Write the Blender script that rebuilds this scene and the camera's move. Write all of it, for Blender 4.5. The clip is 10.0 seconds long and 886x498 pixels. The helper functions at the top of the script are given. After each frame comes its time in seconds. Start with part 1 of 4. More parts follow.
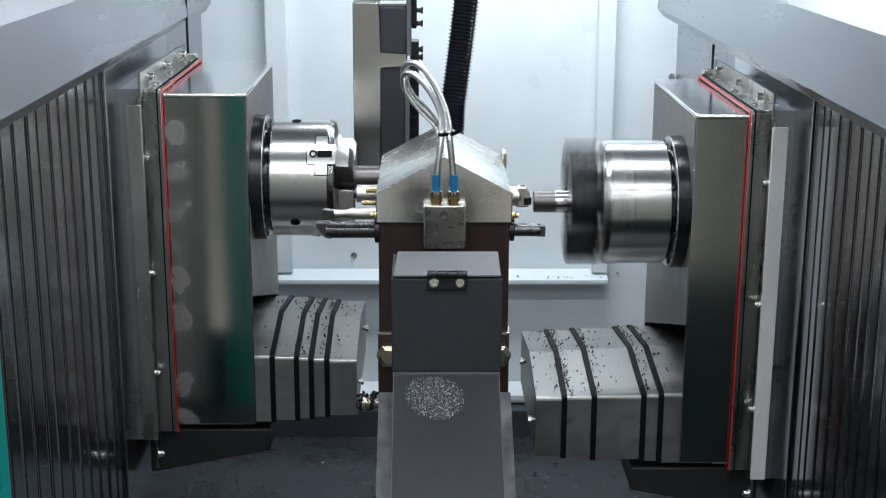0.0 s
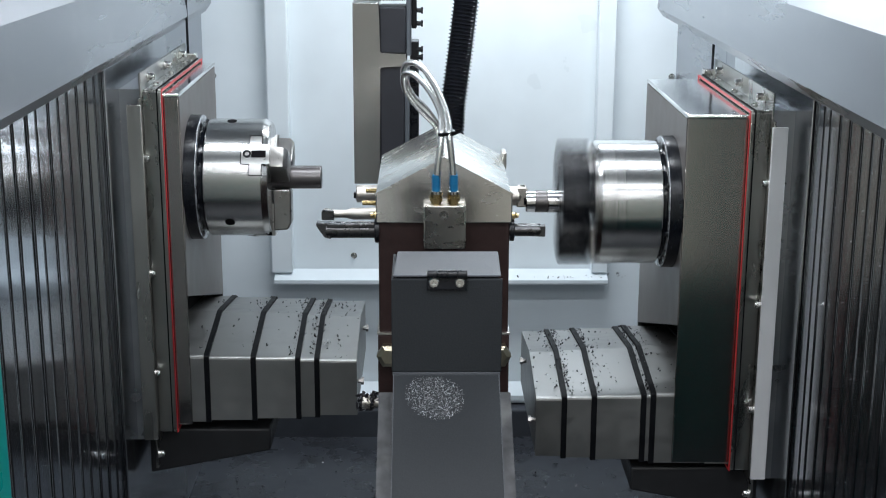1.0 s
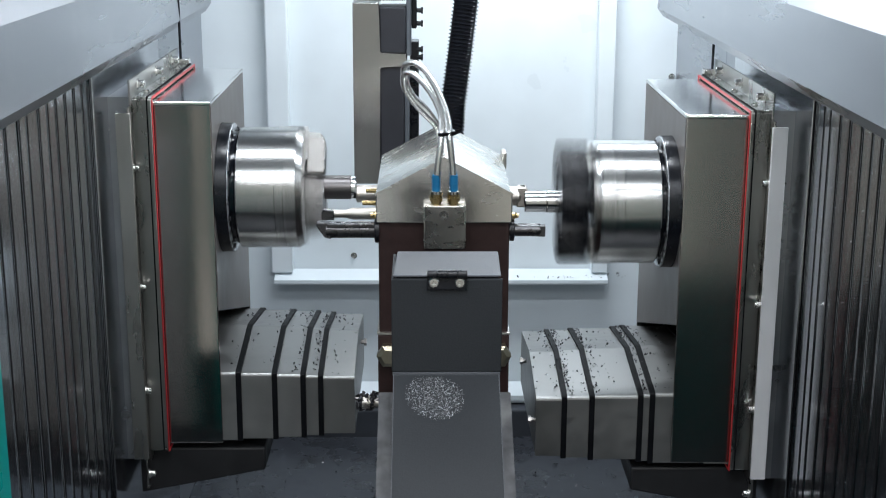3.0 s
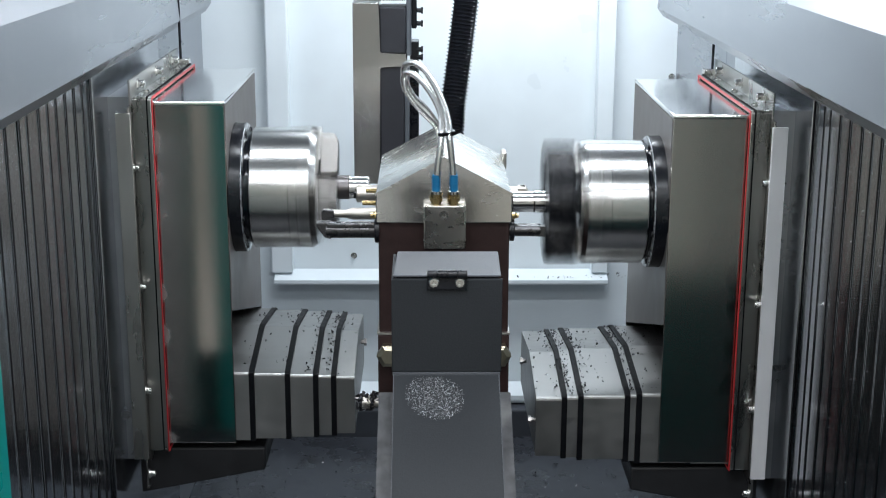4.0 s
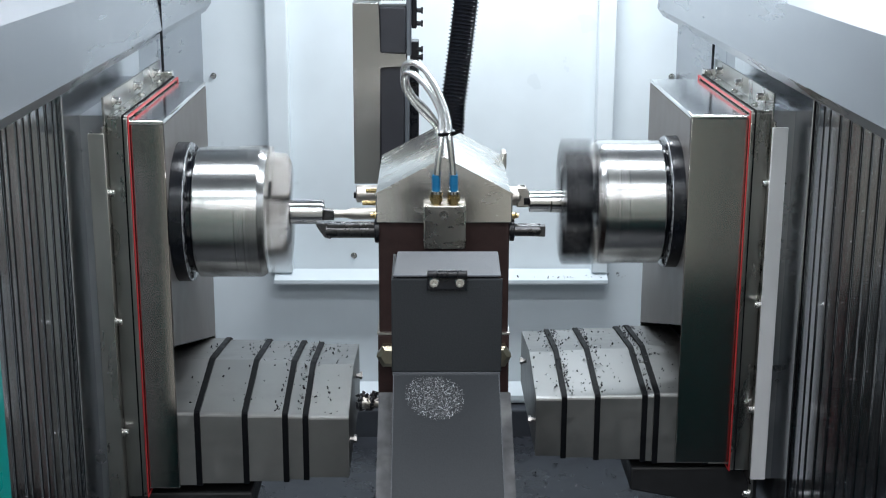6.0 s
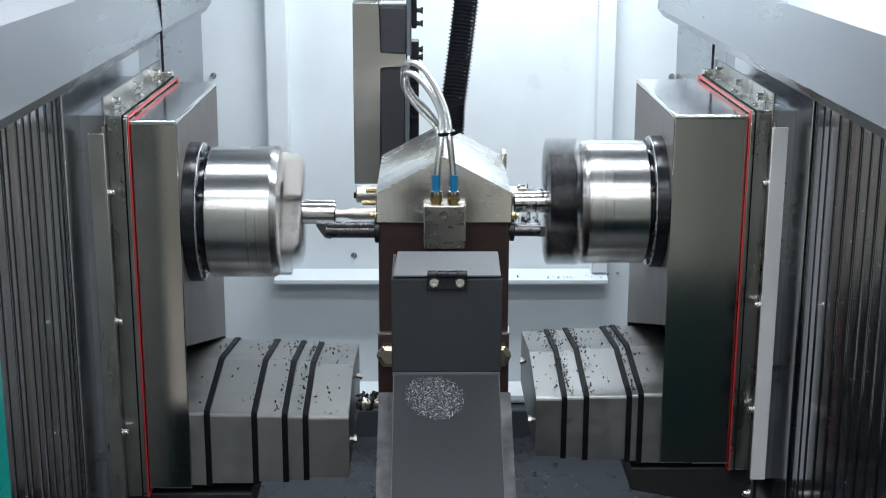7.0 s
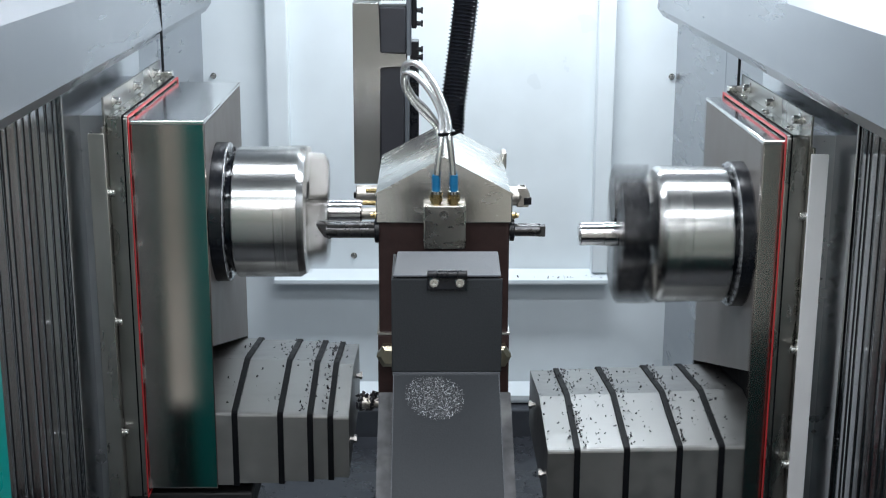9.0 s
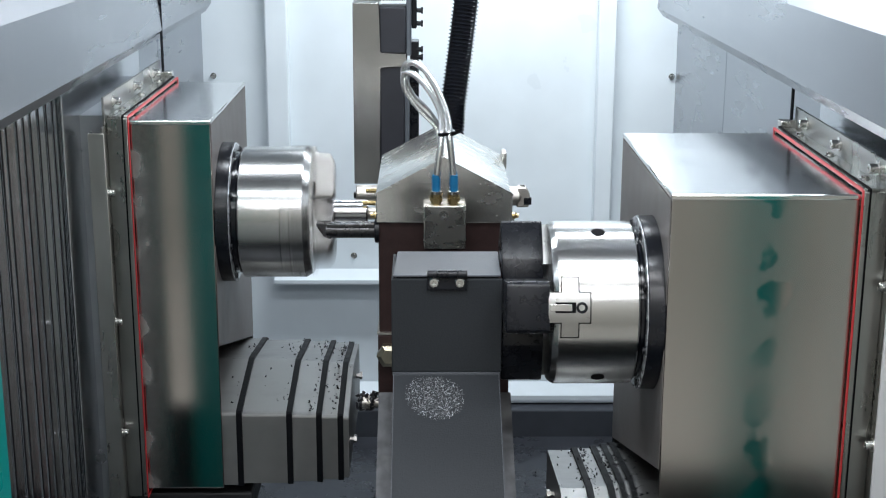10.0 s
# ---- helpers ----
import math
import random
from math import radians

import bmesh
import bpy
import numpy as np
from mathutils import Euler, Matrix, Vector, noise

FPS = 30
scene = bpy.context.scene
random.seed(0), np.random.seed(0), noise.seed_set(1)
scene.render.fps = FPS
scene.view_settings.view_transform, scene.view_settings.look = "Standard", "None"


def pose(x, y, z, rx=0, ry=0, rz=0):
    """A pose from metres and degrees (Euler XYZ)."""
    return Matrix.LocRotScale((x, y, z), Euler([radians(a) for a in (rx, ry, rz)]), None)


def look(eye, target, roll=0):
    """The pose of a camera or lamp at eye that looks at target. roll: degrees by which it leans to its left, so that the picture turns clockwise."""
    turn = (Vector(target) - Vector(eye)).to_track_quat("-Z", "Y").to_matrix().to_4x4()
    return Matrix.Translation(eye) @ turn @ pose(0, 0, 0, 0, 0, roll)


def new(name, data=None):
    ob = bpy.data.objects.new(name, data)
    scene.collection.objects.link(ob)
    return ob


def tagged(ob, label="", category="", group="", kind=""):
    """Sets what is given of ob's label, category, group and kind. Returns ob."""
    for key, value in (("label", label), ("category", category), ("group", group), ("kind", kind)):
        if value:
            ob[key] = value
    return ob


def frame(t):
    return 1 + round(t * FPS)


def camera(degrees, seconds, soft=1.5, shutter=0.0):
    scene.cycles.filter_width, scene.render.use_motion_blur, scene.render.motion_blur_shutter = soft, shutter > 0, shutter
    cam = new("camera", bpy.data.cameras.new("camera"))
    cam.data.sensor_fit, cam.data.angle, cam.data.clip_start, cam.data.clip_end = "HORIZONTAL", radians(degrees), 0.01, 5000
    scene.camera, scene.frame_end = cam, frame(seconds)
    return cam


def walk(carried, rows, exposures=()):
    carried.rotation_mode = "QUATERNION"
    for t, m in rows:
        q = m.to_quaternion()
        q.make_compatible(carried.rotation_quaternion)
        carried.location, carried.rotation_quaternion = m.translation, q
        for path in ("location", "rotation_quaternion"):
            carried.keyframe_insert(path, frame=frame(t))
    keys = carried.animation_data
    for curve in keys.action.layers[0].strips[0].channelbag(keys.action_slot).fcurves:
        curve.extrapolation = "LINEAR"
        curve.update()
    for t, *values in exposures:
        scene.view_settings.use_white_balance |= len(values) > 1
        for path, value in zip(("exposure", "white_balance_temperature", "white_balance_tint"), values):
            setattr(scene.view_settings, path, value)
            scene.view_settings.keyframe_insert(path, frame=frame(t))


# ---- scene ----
cam = camera(35.5, 10.0, soft=1.1, shutter=0.7)
EYE = pose(-0.0364, -2.4633, 1.1349, 75.231, -0.202, -0.724)
walk(cam, [(0.0, EYE), (10.0, EYE)], exposures=[(0.0, -0.10), (0.6, -0.10), (2.5, 0.0), (4.5, 0.05), (10.0, 0.05)])

# ---- light ----
world = bpy.data.worlds.new("workshop_world")
scene.world = world
world.use_nodes = True
world.node_tree.nodes["Background"].inputs[0].default_value = (0.75, 0.85, 1.0, 1)
world.node_tree.nodes["Background"].inputs[1].default_value = 0.15


def area_lamp(name, m, sx, sy, watts, colour):
    d = bpy.data.lights.new(name, "AREA")
    d.shape, d.size, d.size_y, d.energy, d.color = "RECTANGLE", sx, sy, watts, colour
    ob = new(name, d)
    ob.matrix_world = m
    return ob


# two work lights under the machine's roof, and the hall's tubes outside its door
area_lamp("work_light_rear", look((0.17, 0.42, 1.38), (0.17, 0.55, 0.3)), 0.85, 0.10, 13.0, (0.870, 0.935, 1.0))
area_lamp("work_light_middle", look((0.0, -0.35, 1.39), (0.0, -0.25, 0.3)), 1.15, 0.10, 9, (0.870, 0.935, 1.0))
# added fill with no known lamp behind it, brightens slats and cover fronts
area_lamp("fill_light_front", look((0.0, -1.12, 1.38), (0.0, -0.97, 0.3)), 1.1, 0.08, 6.2, (0.870, 0.935, 1.0))
for lamp_y in (-2.4, -3.8, -5.2):
    area_lamp("hall_light", look((0.0, lamp_y, 2.55), (0.0, lamp_y + 0.01, 0)), 3.0, 0.4, 50, (0.95, 0.965, 1.0))


# ---- materials ----
def material(name, colour, metal=0.0, rough=0.5, spots=0.0, spot_colour=(0.02, 0.02, 0.02), scale=30.0, stretch=(1, 1, 1),
             rough_var=0.1, bump=0.0, col_var=0.15, object_random=0.0, coarse=4.0):
    """Two scales of noise drive colour, roughness and a fine relief; spots adds stains with a shape of their own."""
    m = bpy.data.materials.new(name)
    m.use_nodes = True
    nt = m.node_tree
    b = nt.nodes["Principled BSDF"]
    b.inputs["Metallic"].default_value = metal
    tc = nt.nodes.new("ShaderNodeTexCoord")
    mp = nt.nodes.new("ShaderNodeMapping")
    mp.inputs["Scale"].default_value = stretch
    nt.links.new(tc.outputs["Object"], mp.inputs["Vector"])
    fine = nt.nodes.new("ShaderNodeTexNoise")
    fine.inputs["Scale"].default_value, fine.inputs["Detail"].default_value = scale, 6
    nt.links.new(mp.outputs[0], fine.inputs["Vector"])
    broad = nt.nodes.new("ShaderNodeTexNoise")
    broad.inputs["Scale"].default_value, broad.inputs["Detail"].default_value = coarse, 3
    nt.links.new(tc.outputs["Object"], broad.inputs["Vector"])
    mixv = nt.nodes.new("ShaderNodeMath")
    mixv.operation = "MULTIPLY_ADD"
    mixv.inputs[1].default_value = 0.5
    half = nt.nodes.new("ShaderNodeMath")
    half.operation = "MULTIPLY"
    half.inputs[1].default_value = 0.5
    nt.links.new(broad.outputs[0], half.inputs[0])
    nt.links.new(fine.outputs[0], mixv.inputs[0])
    nt.links.new(half.outputs[0], mixv.inputs[2])
    ramp = nt.nodes.new("ShaderNodeMapRange")
    ramp.inputs["From Min"].default_value, ramp.inputs["From Max"].default_value = 0.3, 0.7
    ramp.inputs["To Min"].default_value, ramp.inputs["To Max"].default_value = 1 - col_var, 1 + col_var
    nt.links.new(mixv.outputs[0], ramp.inputs["Value"])
    val = ramp.outputs[0]
    if object_random:
        info = nt.nodes.new("ShaderNodeObjectInfo")
        r2 = nt.nodes.new("ShaderNodeMapRange")
        r2.inputs["To Min"].default_value, r2.inputs["To Max"].default_value = 1 - object_random, 1 + object_random
        nt.links.new(info.outputs["Random"], r2.inputs["Value"])
        mm = nt.nodes.new("ShaderNodeMath")
        mm.operation = "MULTIPLY"
        nt.links.new(val, mm.inputs[0])
        nt.links.new(r2.outputs[0], mm.inputs[1])
        val = mm.outputs[0]
    sc = nt.nodes.new("ShaderNodeVectorMath")
    sc.operation = "SCALE"
    sc.inputs[0].default_value = colour
    nt.links.new(val, sc.inputs["Scale"])
    out = sc.outputs[0]
    if spots:
        sn = nt.nodes.new("ShaderNodeTexNoise")
        sn.inputs["Scale"].default_value, sn.inputs["Detail"].default_value = 14, 5
        nt.links.new(tc.outputs["Object"], sn.inputs["Vector"])
        sr = nt.nodes.new("ShaderNodeMapRange")
        sr.inputs["From Min"].default_value, sr.inputs["From Max"].default_value = 0.56, 0.72
        sr.inputs["To Max"].default_value = spots
        nt.links.new(sn.outputs[0], sr.inputs["Value"])
        mx = nt.nodes.new("ShaderNodeMix")
        mx.data_type = "RGBA"
        mx.inputs[7].default_value = (*spot_colour, 1)
        nt.links.new(sr.outputs[0], mx.inputs[0])
        nt.links.new(out, mx.inputs[6])
        out = mx.outputs[2]
    nt.links.new(out, b.inputs["Base Color"])
    rr = nt.nodes.new("ShaderNodeMapRange")
    rr.inputs["From Min"].default_value, rr.inputs["From Max"].default_value = 0.3, 0.7
    rr.inputs["To Min"].default_value, rr.inputs["To Max"].default_value = max(0.03, rough - rough_var), min(1, rough + rough_var)
    nt.links.new(mixv.outputs[0], rr.inputs["Value"])
    nt.links.new(rr.outputs[0], b.inputs["Roughness"])
    if bump:
        bp = nt.nodes.new("ShaderNodeBump")
        bp.inputs["Strength"].default_value, bp.inputs["Distance"].default_value = bump, 0.002
        nt.links.new(fine.outputs[0], bp.inputs["Height"])
        nt.links.new(bp.outputs[0], b.inputs["Normal"])
    return m


STEEL = material("brushed_stainless", (0.52, 0.50, 0.475), 1, 0.20, scale=10, stretch=(12, 12, 0.3), rough_var=0.015, bump=0.0, col_var=0.03, coarse=3)
STEEL_WIPED = material("wiped_stainless", (0.50, 0.475, 0.455), 1, 0.095, scale=10, stretch=(12, 12, 0.3), rough_var=0.015, bump=0.0, col_var=0.03, coarse=3)
COLUMN = material("polished_column_plate", (0.47, 0.465, 0.455), 1, 0.24, scale=30, stretch=(3, 3, 0.3), rough_var=0.04, col_var=0.04, coarse=5)
COLUMN_PANEL = material("dark_blue_grey_panel", (0.028, 0.029, 0.036), 0.1, 0.42, scale=40, rough_var=0.08, col_var=0.15, bump=0.03)
EDGE_RAIL = material("grey_rail_paint", (0.13, 0.145, 0.165), 0.3, 0.35, scale=40, col_var=0.12)
APRON = material("bright_wall_plate", (0.54, 0.555, 0.58), 1.0, 0.18, scale=12, stretch=(3, 3, 0.5), rough_var=0.09, col_var=0.12, coarse=3, spots=0.15, spot_colour=(0.35, 0.36, 0.37))
STEEL_TOP = material("brushed_stainless_frame", (0.46, 0.46, 0.44), 1, 0.25, scale=12, stretch=(6, 1.5, 2), rough_var=0.08, bump=0.0, col_var=0.08, spots=0.10, spot_colour=(0.3, 0.3, 0.28))
FRAME_SIDE = material("smeared_frame_plate", (0.37, 0.367, 0.35), 1, 0.30, scale=10, stretch=(3, 1, 1), rough_var=0.12, col_var=0.14, coarse=9, spots=0.35, spot_colour=(0.42, 0.42, 0.40))
SHEET = material("mill_finish_sheet", (0.39, 0.41, 0.44), 0.90, 0.33, scale=9, stretch=(3, 0.4, 3), rough_var=0.13, bump=0.0, col_var=0.16, coarse=2.5, spots=0.18, spot_colour=(0.45, 0.46, 0.47))
HOOD = material("grey_hood_sheet", (0.335, 0.35, 0.375), 0.92, 0.31, scale=9, stretch=(3, 0.4, 3), rough_var=0.11, col_var=0.12, coarse=2.5, spots=0.15, spot_colour=(0.42, 0.43, 0.44))
# paler than the housing's steel: glare on the tops is put into the colour
SHEET_TOP = material("brushed_top_sheet_glare", (0.86, 0.86, 0.845), 1, 0.15, scale=30, stretch=(1.5, 16, 2), rough_var=0.07, bump=0.015, col_var=0.06, coarse=9)
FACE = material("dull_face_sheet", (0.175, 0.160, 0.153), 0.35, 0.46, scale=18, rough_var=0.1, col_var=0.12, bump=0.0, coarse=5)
SLAT = material("slat_sheet", (0.44, 0.468, 0.51), 1.0, 0.16, scale=60, stretch=(1, 1, 0.05), rough_var=0.05, bump=0.0, col_var=0.10, object_random=0.16, coarse=3, spots=0.14, spot_colour=(0.25, 0.255, 0.26))
COVER = material("cover_steel", (0.285, 0.287, 0.282), 0.85, 0.42, scale=26, stretch=(1.5, 3, 1.5), rough_var=0.14, bump=0.0, col_var=0.10, object_random=0.10, coarse=9, spots=0.22, spot_colour=(0.16, 0.162, 0.16))
WHITE = material("white_enamel", (0.72, 0.78, 0.81), 0, 0.34, scale=8, rough_var=0.08, col_var=0.05, bump=0.02)
DARK = material("dark_grey_texture_paint", (0.0215, 0.0242, 0.0275), 0, 0.46, scale=420, rough_var=0.08, bump=0.25, col_var=0.2)
LID = material("lid_paint", (0.055, 0.060, 0.070), 0, 0.42, scale=420, rough_var=0.08, bump=0.25, col_var=0.2)
BROWN = material("red_brown_oxide_steel", (0.035, 0.018, 0.017), 0.3, 0.42, scale=90, rough_var=0.1, bump=0.1, col_var=0.3)
BLACK = material("black_oxide_steel", (0.007, 0.008, 0.011), 0.0, 0.28, scale=80, rough_var=0.08, bump=0.05, col_var=0.2)
JAW = material("jaw_steel", (0.30, 0.29, 0.28), 1, 0.32, scale=80, rough_var=0.08, col_var=0.1, bump=0.05)
JAW_BRIGHT = material("bright_jaw_steel", (0.50, 0.50, 0.49), 1, 0.24, scale=80, rough_var=0.06, col_var=0.08)
JAW_FLAT = material("ground_jaw_steel", (0.44, 0.44, 0.43), 1, 0.30, scale=80, rough_var=0.06, col_var=0.08)
CHROME = material("ground_chuck_steel", (0.57, 0.57, 0.56), 1, 0.24, scale=60, stretch=(20, 1, 1), rough_var=0.03, col_var=0.04)
def turned_grain(m, amount, axis="X"):
    """Grooves run round an axis, and draw highlights out across themselves."""
    nt = m.node_tree
    tan = nt.nodes.new("ShaderNodeTangent")
    tan.direction_type, tan.axis = "RADIAL", axis
    bsdf = nt.nodes["Principled BSDF"]
    bsdf.inputs["Anisotropic"].default_value = amount
    bsdf.inputs["Anisotropic Rotation"].default_value = 0.25
    nt.links.new(tan.outputs[0], bsdf.inputs["Tangent"])


def brushed(m, amount):
    """Upright brushing: reflections are drawn out sideways and stay crisp up and down."""
    nt = m.node_tree
    way = nt.nodes.new("ShaderNodeCombineXYZ")
    way.inputs[0].default_value = 1.0
    bsdf = nt.nodes["Principled BSDF"]
    bsdf.inputs["Anisotropic"].default_value = amount
    nt.links.new(way.outputs[0], bsdf.inputs["Tangent"])


def smudges(m, near, far):
    """Wiped, greasy hand-wide marks in a row down the sheet, duller and paler than the rest."""
    nt = m.node_tree
    bsdf = nt.nodes["Principled BSDF"]
    tc = nt.nodes.new("ShaderNodeTexCoord")
    sep = nt.nodes.new("ShaderNodeSeparateXYZ")
    nt.links.new(tc.outputs["Object"], sep.inputs[0])

    def maths(op, a, v=None):
        n = nt.nodes.new("ShaderNodeMath")
        n.operation = op
        n.use_clamp = op == "MULTIPLY"
        nt.links.new(a, n.inputs[0])
        if v is not None:
            if isinstance(v, float):
                n.inputs[1].default_value = v
            else:
                nt.links.new(v, n.inputs[1])
        return n.outputs[0]

    def ramp(a, lo, hi):
        n = nt.nodes.new("ShaderNodeMapRange")
        n.interpolation_type = "SMOOTHSTEP"
        n.inputs["From Min"].default_value, n.inputs["From Max"].default_value = lo, hi
        nt.links.new(a, n.inputs["Value"])
        return n.outputs[0]
    wob = nt.nodes.new("ShaderNodeTexNoise")
    wob.inputs["Scale"].default_value, wob.inputs["Detail"].default_value = 22, 3
    nt.links.new(tc.outputs["Object"], wob.inputs["Vector"])
    mid, half = (near + far) / 2, (far - near) / 2
    ax = maths("MULTIPLY_ADD", maths("ABSOLUTE", sep.outputs[0]), 1.0)
    ax.node.inputs[2].default_value = -mid
    ax.node.use_clamp = False
    ax = maths("DIVIDE", ax, half)
    cell = maths("SUBTRACT", maths("FRACT", maths("DIVIDE", sep.outputs[2], 0.064)), 0.5)
    cell = maths("DIVIDE", cell, 0.40)
    r2 = maths("ADD", maths("POWER", maths("ABSOLUTE", ax), 2.0), maths("POWER", maths("ABSOLUTE", cell), 2.0))
    wobble = maths("SUBTRACT", wob.outputs[0], 0.5)
    wobble = maths("DIVIDE", wobble, 0.13)
    r2 = maths("ADD", r2, wobble)
    spot = ramp(r2, 1.25, 0.35)
    big = nt.nodes.new("ShaderNodeTexNoise")
    big.inputs["Scale"].default_value = 7
    nt.links.new(tc.outputs["Object"], big.inputs["Vector"])
    spot = maths("MULTIPLY", spot, ramp(big.outputs[0], 0.30, 0.52))
    right = ramp(sep.outputs[0], -0.01, 0.01)

    def by_side(left_value, right_value):
        n = nt.nodes.new("ShaderNodeMapRange")
        n.inputs["To Min"].default_value, n.inputs["To Max"].default_value = left_value, right_value
        nt.links.new(right, n.inputs["Value"])
        return n.outputs[0]
    # greasy and dull on one head, wiped bright on the other
    for sock, value, share in (("Roughness", by_side(0.55, 0.07), by_side(0.40, 0.85)), ("Metallic", by_side(0.55, 1.0), by_side(0.40, 0.0))):
        mx = nt.nodes.new("ShaderNodeMix")
        src = bsdf.inputs[sock].links[0].from_socket if bsdf.inputs[sock].links else None
        nt.links.new(maths("MULTIPLY", spot, share), mx.inputs[0])
        if src:
            nt.links.new(src, mx.inputs[2])
        else:
            mx.inputs[2].default_value = bsdf.inputs[sock].default_value
        nt.links.new(value, mx.inputs[3])
        nt.links.new(mx.outputs[0], bsdf.inputs[sock])


turned_grain(CHROME, 0.55)
brushed(STEEL, 0.55)
brushed(STEEL_WIPED, 0.3)
brushed(COLUMN, 0.6)

smudges(STEEL, 0.105, 0.142)
smudges(STEEL_WIPED, 0.105, 0.142)
BAR = material("mill_scale_bar", (0.16, 0.15, 0.15), 0.9, 0.38, scale=70, rough_var=0.08, col_var=0.12)
TURNED = material("freshly_turned_steel", (0.66, 0.66, 0.66), 1, 0.16, scale=120, stretch=(12, 1, 1), rough_var=0.04, bump=0.01, col_var=0.05)
TOOL = material("tool_steel", (0.11, 0.11, 0.115), 1, 0.28, scale=60, rough_var=0.08, col_var=0.12)
TOOL_GREY = material("nickel_tool_holder", (0.62, 0.585, 0.54), 1, 0.42, scale=60, rough_var=0.08, col_var=0.1)
FLANGE = material("black_oxide_flange", (0.005, 0.006, 0.009), 0, 0.24, scale=60, col_var=0.2, rough_var=0.05)
NECK = material("glossy_black_adapter", (0.004, 0.005, 0.008), 0, 0.13, scale=60, col_var=0.2, rough_var=0.04)
FLANGE_FACE = material("ground_flange_face", (0.42, 0.43, 0.45), 0.55, 0.26, scale=60, rough_var=0.06, col_var=0.1)
HOSE_BLACK = material("glossy_black_hose", (0.009, 0.010, 0.013), 0, 0.16, scale=80, rough_var=0.05, col_var=0.2)
RUBBER = material("black_rubber", (0.004, 0.004, 0.005), 0, 0.75, scale=60, col_var=0.2, bump=0.1)
LIP = material("scuffed_rubber_lip", (0.004, 0.0045, 0.006), 0, 0.55, scale=60, col_var=0.3, bump=0.1)
BLACK.node_tree.nodes["Principled BSDF"].inputs["Specular IOR Level"].default_value = 0.3
DARK.node_tree.nodes["Principled BSDF"].inputs["Specular IOR Level"].default_value = 0.18
for rubber in (RUBBER, LIP):
    rubber.node_tree.nodes["Principled BSDF"].inputs["Specular IOR Level"].default_value = 0.10
RED = material("red_seal", (0.50, 0.03, 0.035), 0, 0.4, scale=60, col_var=0.1)
BRASS = material("brass", (0.58, 0.45, 0.22), 1, 0.28, scale=60, col_var=0.1)
NUT = material("dull_plated_nut", (0.46, 0.43, 0.33), 1, 0.30, scale=60, col_var=0.12)
BLUE = material("blue_sleeve", (0.01, 0.16, 0.34), 0, 0.4, scale=60, col_var=0.1)
BRAID = material("silver_hose", (0.74, 0.74, 0.72), 0.9, 0.24, scale=500, rough_var=0.05, bump=0.06, col_var=0.08)
SCREW = material("zinc_screw", (0.62, 0.62, 0.60), 1, 0.25, scale=60, col_var=0.08)
# one aluminium twice: darker copy for the shaded left strip, paler for the lit right
ALU_SHADED = material("shaded_aluminium", (0.50, 0.495, 0.47), 1, 0.27, scale=50, stretch=(1, 1, 0.2), rough_var=0.1, col_var=0.12)
ALU = material("lit_aluminium", (0.90, 0.905, 0.92), 0.45, 0.34, scale=50, stretch=(1, 1, 0.2), rough_var=0.07, col_var=0.06)
ROOF = material("scuffed_roof_sheet", (0.80, 0.79, 0.75), 1.0, 0.27, scale=24, stretch=(1, 2, 2), rough_var=0.09, col_var=0.07, spots=0.30, spot_colour=(0.50, 0.49, 0.46))
GUARD = material("worn_bracket_plate", (0.56, 0.55, 0.52), 1.0, 0.31, scale=24, stretch=(1, 2, 2), rough_var=0.10, col_var=0.07, spots=0.35, spot_colour=(0.55, 0.55, 0.52))
RAIL = material("worn_rail_steel", (0.085, 0.085, 0.088), 0.85, 0.36, scale=60, rough_var=0.12, col_var=0.45, spots=0.6, spot_colour=(0.22, 0.22, 0.215))
PAN = material("wet_dark_pan", (0.038, 0.042, 0.050), 0.1, 0.30, scale=20, rough_var=0.18, col_var=0.35, spots=0.6, spot_colour=(0.02, 0.02, 0.022), bump=0.05)
STEP = material("blue_grey_step_paint", (0.045, 0.050, 0.060), 0, 0.45, scale=30, col_var=0.2, bump=0.05)
CASTING = material("dark_casting", (0.011, 0.0115, 0.013), 0, 0.5, scale=40, col_var=0.3, bump=0.1)
ENAMEL = material("cream_enamel", (0.78, 0.75, 0.70), 0, 0.45, scale=8, col_var=0.05)
TAUPE = material("taupe_enamel", (0.36, 0.335, 0.315), 0, 0.45, scale=8, col_var=0.06)
GREEN_GREY = material("green_grey_enamel", (0.68, 0.76, 0.73), 0, 0.45, scale=8, col_var=0.05)
TEAL = material("teal_enamel", (0.0, 0.25, 0.23), 0, 0.32, scale=20, col_var=0.06)
HALL = material("hall_wall_paint", (0.55, 0.54, 0.50), 0, 0.7, scale=6, col_var=0.15)
HALL_FLOOR = material("hall_floor_paint", (0.40, 0.39, 0.36), 0, 0.45, scale=6, col_var=0.2)
CHIP = material("steel_chips", (0.10, 0.10, 0.11), 0.9, 0.30, scale=200, col_var=0.4)
CHIP_BRIGHT = material("bright_chips", (0.60, 0.61, 0.64), 0.55, 0.25, scale=200, col_var=0.3)


# ---- mesh helpers ----
def finish(bm, mat, smooth_angle=21):
    me = bpy.data.meshes.new("mesh")
    bmesh.ops.recalc_face_normals(bm, faces=bm.faces)
    lim = radians(smooth_angle)
    for e in bm.edges:
        e.smooth = len(e.link_faces) == 2 and e.calc_face_angle(3.0) < lim
    for f in bm.faces:
        f.smooth = True
    bm.to_mesh(me)
    bm.free()
    me.materials.append(mat)
    return me


